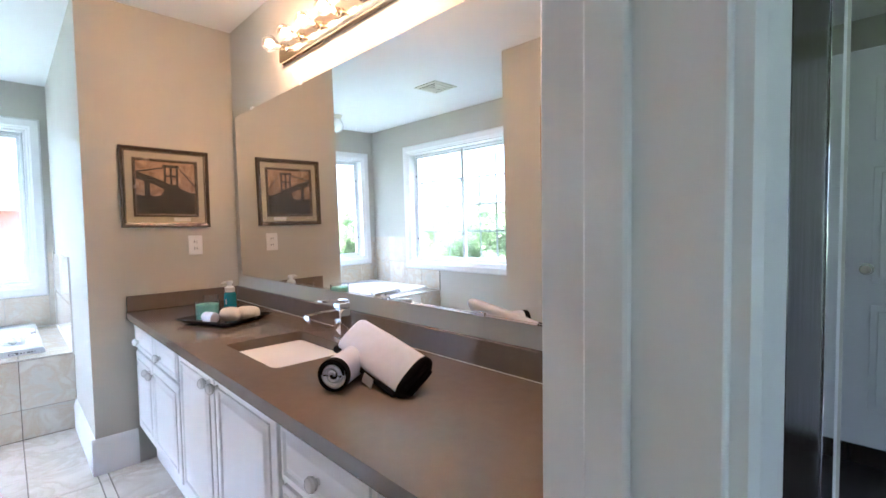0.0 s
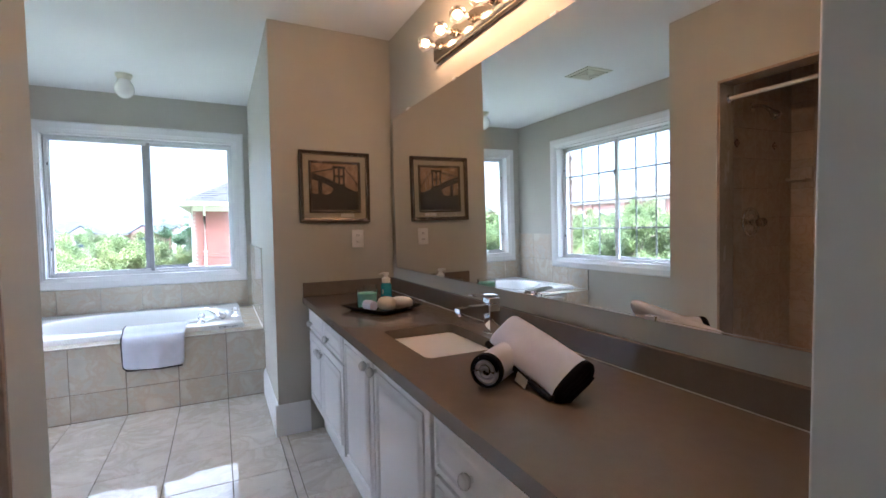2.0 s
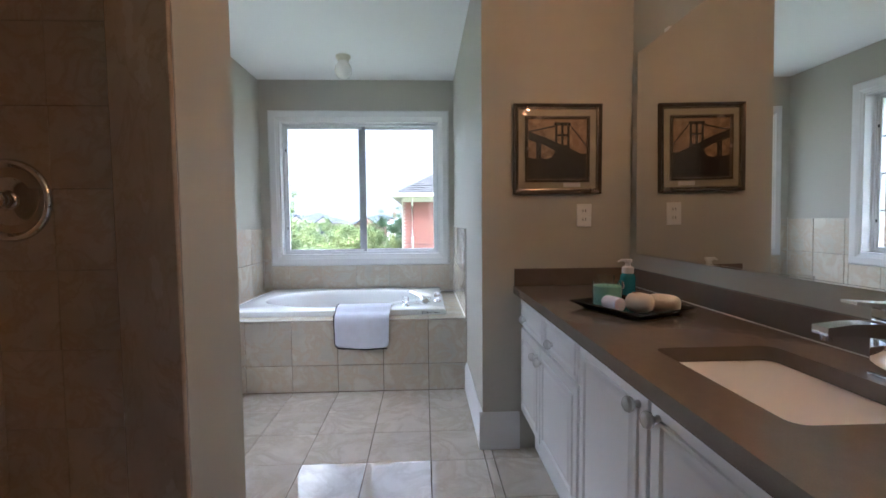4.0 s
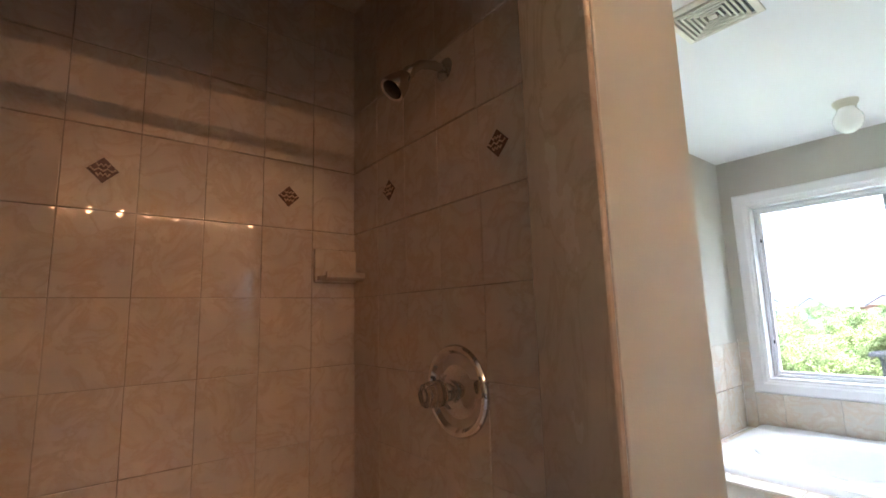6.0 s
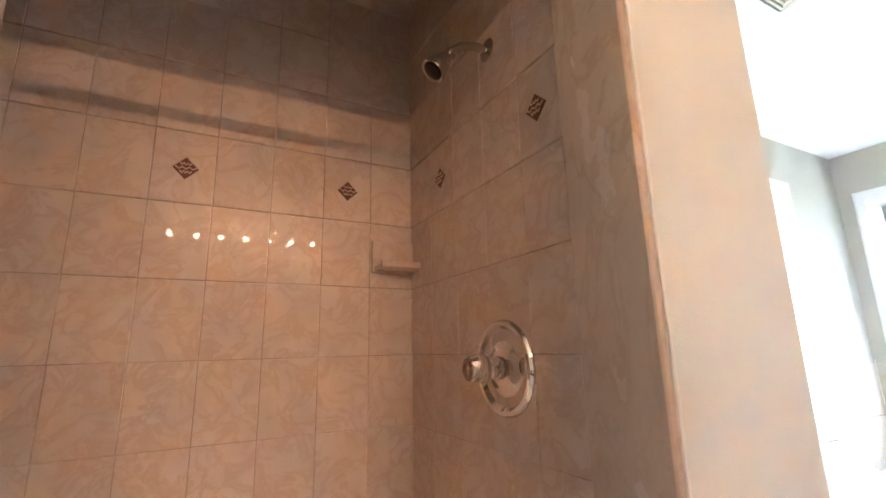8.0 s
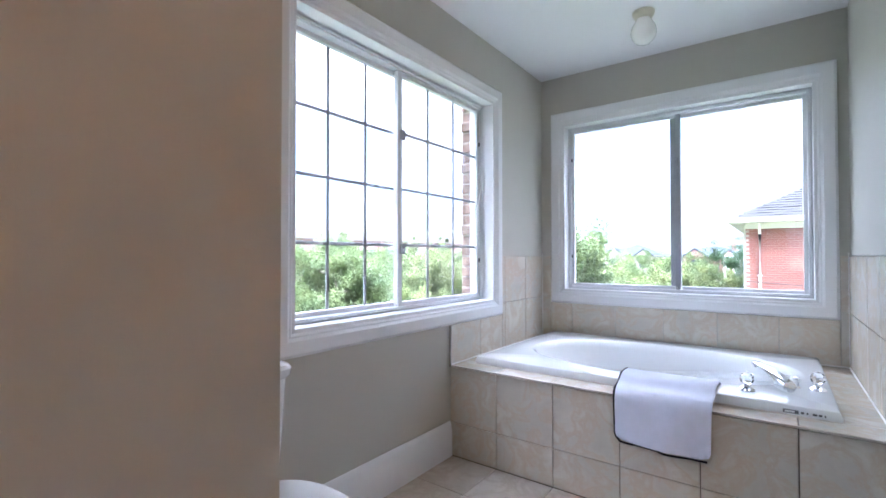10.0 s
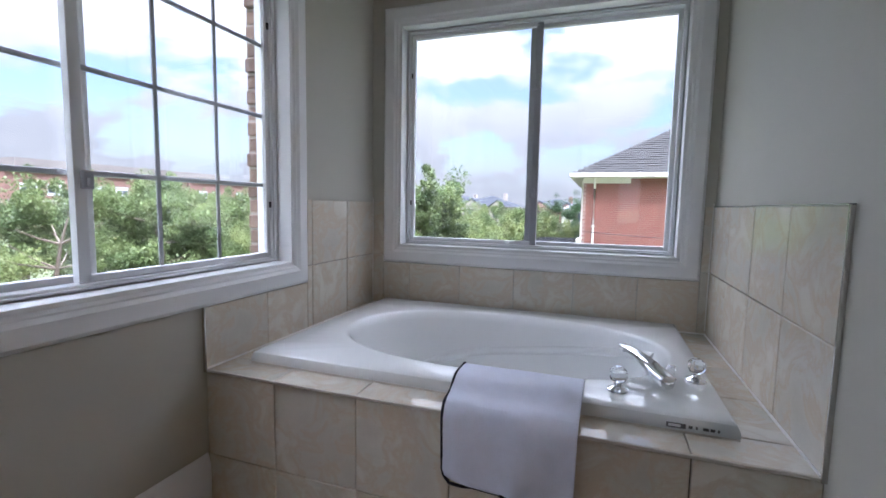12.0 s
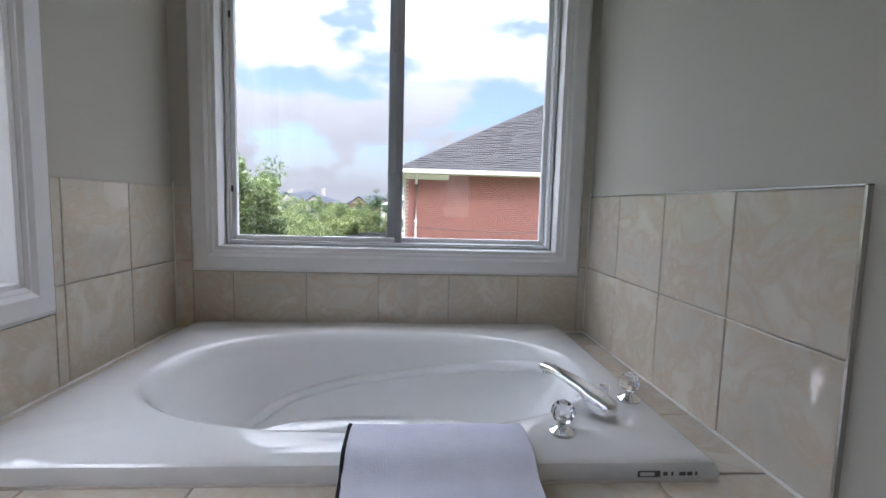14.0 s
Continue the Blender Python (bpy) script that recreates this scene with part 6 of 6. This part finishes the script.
# ---------------------------------------------------------------- trees
def tree_kind(seed, height, spread, leaf_m, leaf_size, leaves, shape, label):
    """Tapered trunk with limbs, crown of many small leaves in clumps, built at the origin."""
    rnd = random.Random(seed)
    t = thing("tree", (0, 0, 0), label, "tree", "trees outside")
    bm = bmesh.new()
    lean = Vector((rnd.uniform(-0.3, 0.3), rnd.uniform(-0.3, 0.3), 0))
    tp = [lean * f * f * 2 + Vector((rnd.uniform(-0.06, 0.06), rnd.uniform(-0.06, 0.06), height * 0.86 * f)) for f in [i / 6 for i in range(7)]]
    tube(bm, tp, [0.16 * height / 6 * (1 - 0.82 * i / 6) for i in range(7)], 8)
    tips = []
    for k in range(22):
        f = rnd.uniform(0.22, 1.0)
        base = tp[min(6, int(f * 6))]
        an = k * 2.4 + rnd.uniform(-0.4, 0.4)
        if shape == "cone":
            reach = spread * (1.08 - f) * rnd.uniform(0.7, 1.1)
            rise = height * 0.05
        else:
            reach = spread * math.sqrt(max(0.05, 1 - (1.7 * (f - 0.55)) ** 2)) * rnd.uniform(0.6, 1.08)
            rise = height * rnd.uniform(0.04, 0.17)
        e = base + Vector((math.cos(an) * reach, math.sin(an) * reach, rise))
        m1 = base.lerp(e, 0.5) + Vector((0, 0, -0.05 * reach))
        tube(bm, [base, m1, e], [0.045 * height / 6, 0.03 * height / 6, 0.012], 5)
        tips += [e, base.lerp(e, 0.75), m1, base.lerp(e, 0.9) + Vector((rnd.uniform(-0.4, 0.4), rnd.uniform(-0.4, 0.4), rnd.uniform(-0.2, 0.5)))]
    tips += [tp[6], tp[6] + Vector((0, 0, height * 0.1)), tp[5]]
    part("trunk", bm, M["bark"], t)
    V, F = [], []
    per = leaves // len(tips)
    for c in tips:
        cr = rnd.uniform(0.35, 0.8) * spread * 0.38
        for _ in range(per):
            d = Vector((rnd.gauss(0, 1), rnd.gauss(0, 1), rnd.gauss(0, 0.8)))
            p = c + d.normalized() * cr * rnd.random() ** 0.45
            n = Vector((rnd.gauss(0, 1), rnd.gauss(0, 1), rnd.gauss(0.5, 1))).normalized()
            a = n.orthogonal().normalized()
            a.rotate(Matrix.Rotation(rnd.uniform(0, 6.28), 3, n))
            b2 = n.cross(a)
            s = leaf_size * rnd.uniform(0.6, 1.25)
            i = len(V)
            V += [p - a * s * 0.5, p + b2 * s * 0.30 + n * s * 0.05, p + a * s * 0.55, p - b2 * s * 0.30 + n * s * 0.05]
            F.append((i, i + 1, i + 2, i + 3))
    me = bpy.data.meshes.new("crown")
    me.from_pydata([tuple(v) for v in V], [], F)
    me.materials.append(leaf_m)
    cr_ = new("crown", me); hang(cr_, t); tagged(cr_, "loose crown of small leaves")
    return t


KINDS = [
    tree_kind(1, 4.6, 1.7, M["leaf_light"], 0.115, 14000, "round", "young light green deciduous tree"),
    tree_kind(2, 4.9, 1.9, M["leaf"], 0.12, 15000, "round", "mid green deciduous tree"),
    tree_kind(3, 5.6, 1.35, M["leaf"], 0.115, 15000, "cone", "upright mid green tree"),
    tree_kind(4, 3.6, 1.8, M["leaf_light"], 0.115, 12000, "round", "low spreading light green bush"),
    tree_kind(5, 5.4, 1.6, M["leaf_dark"], 0.09, 9500, "cone", "dark green conifer-like tree"),
    tree_kind(6, 4.6, 1.5, M["leaf_light"], 0.08, 260, "round", "bare grey-branched tree with few leaves"),
]
rnd = random.Random(77)
used = set()


def plant(k, x, y, scale=1.0, z=GZ):
    m = pose(x, y, z - 0.05, 0, 0, rnd.uniform(0, 360)) @ Matrix.Diagonal((scale, scale, scale * rnd.uniform(0.94, 1.08), 1))
    if k not in used:
        used.add(k)
        KINDS[k].matrix_basis = m
    else:
        ob = copy_thing(KINDS[k], Matrix())
        ob.matrix_basis = m


# belt of trees south of the gridded window
for i in range(26):
    x = -31 + i * 1.35 + rnd.uniform(-0.5, 0.5)
    plant(rnd.choice((0, 0, 1, 1, 3, 2)), x, -14.5 + rnd.uniform(-1.6, 1.4), rnd.uniform(0.80, 1.0))
for i in range(20):
    x = -38 + i * 2.2 + rnd.uniform(-0.8, 0.8)
    plant(rnd.choice((1, 2, 1, 0)), x, -20.5 + rnd.uniform(-2, 2), rnd.uniform(0.92, 1.12))
for i in range(16):
    plant(rnd.choice((1, 2)), -60 + i * 4.2 + rnd.uniform(-1, 1), -33 + rnd.uniform(-3, 3), rnd.uniform(0.95, 1.2))
plant(5, -9.6, -12.4, 0.95)
# trees west, between the two houses
for x, y, k, s in ((-19.6, -6.45, 2, 1.10), (-20.2, -7.1, 1, 1.15), (-20.8, -5.25, 2, 0.97), (-21.5, -5.0, 3, 0.85), (-22.5, -4.3, 3, 0.80), (-23.0, -3.4, 0, 0.72), (-24.8, -3.1, 0, 0.90), (-26.5, -4.4, 0, 0.86), (-24, -9.8, 0, 1.1), (-27, -6.0, 3, 1.05), (-29, -3.3, 1, 0.86), (-31, -7.5, 0, 0.85), (-34, -4.6, 1, 0.85),
                   (-36, -1.6, 4, 0.95), (-33, -1.9, 0, 0.78), (-30, -5.0, 1, 0.80), (-40, -10, 0, 0.95), (-42, -6.5, 1, 0.9), (-45, -3.0, 4, 0.98), (-27, -8.0, 3, 0.95), (-38, -13, 1, 1.0), (-48, -9, 1, 0.95), (-50, -14, 2, 0.95), (-41, -1.0, 4, 1.0), (-25, -4.3, 3, 0.72), (-23.5, -2.6, 3, 0.55)):
    plant(k, x, y, s)
for i in range(22):
    plant(rnd.choice((1, 2, 4)), -66 + rnd.uniform(-6, 6), -45 + i * 2.7 + rnd.uniform(-1, 1), rnd.uniform(0.42, 0.56))

# garden pergola beside the neighbour
pg = thing("pergola", (-24, -1.6, GZ), "dark slatted garden pergola", "pergola")
for px, py in ((-25.2, -2.3), (-22.8, -2.3), (-25.2, -0.7), (-22.8, -0.7)):
    part("post", B(px - 0.06, px + 0.06, py - 0.06, py + 0.06, GZ, -0.42), M["iron"], pg)
for i in range(9):
    part("slat", B(-25.5 + i * 0.38, -25.42 + i * 0.38, -2.6, -0.4, -0.42, -0.30), M["iron"], pg)
part("beam", B(-25.5, -22.5, -2.36, -2.26, -0.54, -0.42), M["iron"], pg); part("beam", B(-25.5, -22.5, -0.76, -0.66, -0.54, -0.42), M["iron"], pg)

# ---------------------------------------------------------------- tiles (one object each, on shared meshes)
def tile_mesh(w, h, th, material, key, bev=0.002, gap=0.0018):
    """Tile lying in x-y, face up at z = 0, corner at the origin."""
    bm = bmesh.new()
    g = gap
    r0 = [Vector((g, g, -th)), Vector((w - g, g, -th)), Vector((w - g, h - g, -th)), Vector((g, h - g, -th))]
    r1 = [Vector((v.x, v.y, -bev)) for v in r0]
    c = Vector((w / 2, h / 2, 0))
    r2 = [Vector((v.x + (bev if v.x < c.x else -bev), v.y + (bev if v.y < c.y else -bev), 0)) for v in r0]
    loft(bm, [r0, r1, r2])
    return finish(bm, "tile_" + key, material, False)


CACHE = {}
TILT = random.Random(5)


def lay(parent, to_world, u0, u1, v0, v1, us, vs, material, key, th=0.010, skip=None):
    """Tiles of the pitch given by the joint lists us and vs, clipped to the field; to_world turns (u, v, out) into a pose."""
    ul = [u0] + sorted(u for u in us if u0 + 0.012 < u < u1 - 0.012) + [u1]
    vl = [v0] + sorted(v for v in vs if v0 + 0.012 < v < v1 - 0.012) + [v1]
    for a, b in zip(ul, ul[1:]):
        for c, d in zip(vl, vl[1:]):
            if skip and skip((a + b) / 2, (c + d) / 2):
                continue
            kk = (round(b - a, 3), round(d - c, 3), material.name)
            if kk not in CACHE:
                CACHE[kk] = tile_mesh(b - a, d - c, th, material, key, 0.001 if key == "shower" else 0.002, 0.0008 if key == "shower" else 0.0019)
            ob = new("tile", CACHE[kk])
            hang(ob, parent)
            ob.matrix_basis = to_world @ Matrix.Translation((a, c, TILT.uniform(-0.0004, 0.0004)))
            if key == "shower":
                ob.matrix_basis = ob.matrix_basis @ Matrix.Translation((0, d - c, 0)) @ pose(0, 0, 0, -0.8 + TILT.uniform(-0.12, 0.12), TILT.uniform(-0.12, 0.12), 0) @ Matrix.Translation((0, c - d, 0))


def axes(o, u, v):
    """Pose whose x is u, y is v and z is u cross v."""
    u, v = Vector(u), Vector(v)
    w = u.cross(v)
    m = Matrix((u, v, w)).transposed().to_4x4()
    m.translation = Vector(o)
    return m


def joints(start, pitch, n=60):
    return [start + pitch * i for i in range(-n, n)]


FL = axes((0, 0, 0), (1, 0, 0), (0, 1, 0))
jx, jy = joints(DXF, PITCH), joints(0.0, PITCH)
lay(floor, FL, DXF, PX0, YS, YR, jx, jy, M["floor_tile"], "floor")
lay(floor, FL, XST, PX0, YR, 1.56, jx, jy, M["floor_tile"], "floor")
lay(floor, FL, PX0, XD0 + 0.06, PY, 1.56, jx, jy, M["floor_tile"], "floor")
# tub platform: front, deck edge strips
FR = axes((DXF, 0, 0), (0, 1, 0), (0, 0, 1))
lay(surround, FR, YS, YR, 0.0, DZ - 0.012, jy, [0.195], M["tile"], "front")
DK = axes((0, 0, DZ), (1, 0, 0), (0, 1, 0))
lay(surround, DK, TX1 - 0.022, DXF + 0.004, YS, YR, [], jy, M["tile"], "deck")
lay(surround, DK, XW, TX1 - 0.024, YS, TY0 + 0.022, joints(DXF - 0.11, PITCH), [], M["tile"], "deck")
lay(surround, DK, XW, TX1 - 0.024, TY1 - 0.022, YR, joints(DXF - 0.11, PITCH), [], M["tile"], "deck")
lay(surround, DK, XW, TX0 + 0.02, TY0 + 0.024, TY1 - 0.024, [], jy, M["tile"], "deck")
# splash tiles on three walls
ZJ = [0.842]
SP = 1.170
WS = axes((XW + 0.009, 0, 0), (0, 1, 0), (0, 0, 1))
jw = joints(0.276, 0.3255)
co = 0.096
lay(wall_west, WS, YS + 0.009, W2[0] - co, DZ, SP, jw, ZJ, M["tile"], "splash", 0.009)
lay(wall_west, WS, W2[1] + co, YR - 0.009, DZ, SP, jw, ZJ, M["tile"], "splash", 0.009)
lay(wall_west, WS, W2[0] - co, W2[1] + co, DZ, W2[2] - co - 0.001, jw, ZJ, M["tile"], "splash", 0.009)
SS = axes((0, YS + 0.009, 0), (-1, 0, 0), (0, 0, 1))
js = [-j for j in joints(DXF, PITCH)]
lay(wall_south, SS, 3.546, -W1[0] + co, DZ, W1[2] - co - 0.001, js, ZJ, M["tile"], "splash", 0.009)
lay(wall_south, SS, -W1[0] + co, -XW - 0.0, DZ, SP, js, ZJ, M["tile"], "splash", 0.009)
NS = axes((0, YR - 0.009, 0), (1, 0, 0), (0, 0, 1))
lay(wall_tub_end, NS, XW, -3.546, DZ, SP, joints(DXF, PITCH), ZJ, M["tile"], "splash", 0.009)
trim_edge = thing("tile_edging", (-3.545, YR, 0.9), "thin grey metal tile edge strip", "trim", kind="structure")
part("strip", B(-3.5455, -3.540, YR - 0.012, YR - 0.0005, DZ - 0.01, SP + 0.003), M["brushed"], trim_edge)
part("strip", B(XW, -3.540, YR - 0.012, YR - 0.0005, SP, SP + 0.003), M["brushed"], trim_edge)
part("strip", B(-3.5455, -3.540, YS + 0.0005, YS + 0.012, DZ - 0.01, W1[2] - co), M["brushed"], trim_edge)
part("strip", B(DXF - 0.004, DXF + 0.006, YS, YR, DZ - 0.010, DZ - 0.001, 0.002), M["caulk"], trim_edge)
# white caulk where deck and splash tiles meet
rq = random.Random(31)
for cp in (((DXF + 0.002, YR - 0.010), (XW + 0.01, YR - 0.010)), ((DXF + 0.002, YS + 0.010), (XW + 0.01, YS + 0.010)), ((XW + 0.010, YS + 0.01), (XW + 0.010, YR - 0.01))):
    a, b2 = Vector((*cp[0], DZ + 0.001)), Vector((*cp[1], DZ + 0.001))
    bm = bmesh.new(); tube(bm, [a.lerp(b2, i / 40) for i in range(41)], [0.0050 + rq.uniform(-0.0008, 0.0012) for _ in range(41)], 6)
    part("caulk_line", bm, M["caulk_white"], surround)
for cx_, cy_ in ((XW + 0.010, YS + 0.010), (XW + 0.010, YR - 0.010)):
    bm = bmesh.new(); tube(bm, [(cx_, cy_, DZ + 0.02 + 0.64 * i / 16) for i in range(17)], [0.0034 + rq.uniform(-0.0006, 0.0008) for _ in range(17)], 6)
    part("caulk_line", bm, M["caulk_white"], surround)
# shower walls
SZ = [1.307 + 0.195 * i for i in range(-8, 8)]
BW = axes((0, SHY, 0), (-1, 0, 0), (0, 0, 1))
back = bpy.data.objects["wall_shower_back"]
side = bpy.data.objects["wall_shower_side"]
PS = 0.1425
lay(back, BW, -SHX1 - 0.006, -SHX0, 0.02, 2.452, [-SHX0 - PS * i + 0.0 for i in range(0, 12)], SZ, M["shower_tile"], "shower", 0.008)
VW = axes((SHX0 + 0.006, 0, 0), (0, 1, 0), (0, 0, 1))
lay(wall_valve, VW, SHY, 0.245, 0.02, 2.452, [SHY + PS * i for i in range(1, 8)], SZ, M["shower_tile"], "shower", 0.006)
LW = axes((SHX1, 0, 0), (0, -1, 0), (0, 0, 1))
lay(side, LW, -0.27, -SHY, 0.02, 2.452, [-SHY - PS * i for i in range(1, 8)], SZ, M["shower_tile"], "shower", 0.008)
# small diamond decor insets
def diamond(parent, m):
    d = 0.030
    bm = bmesh.new()
    loft(bm, [[m @ Vector(p) for p in ((-s, 0, z), (0, -s, z), (s, 0, z), (0, s, z))] for s, z in ((d, -0.004), (d, 0.004), (d - 0.002, 0.0048))])
    o = part("decor_tile", bm, M["deco"], parent, "small brown diamond decor tile", smooth=False)
    for k in (-0.011, 0.0, 0.011):
        bm = bmesh.new()
        w = d - abs(k) - 0.006
        tube(bm, [m @ Vector((-w + 2 * w * i / 6, k + 0.003 * (-1) ** i, 0.0052)) for i in range(7)], 0.0020, 4)
        part("relief_line", bm, M["deco_line"], o)


for xx in (-0.812, -1.236):
    diamond(back, BW @ Matrix.Translation((-xx, 1.790, 0)))
for yy in (-0.285, 0.135):
    diamond(wall_valve, VW @ Matrix.Translation((yy, 1.790, 0)))
pieces("brick", BRICK_MESH, BRICKS_NEAR, hw)
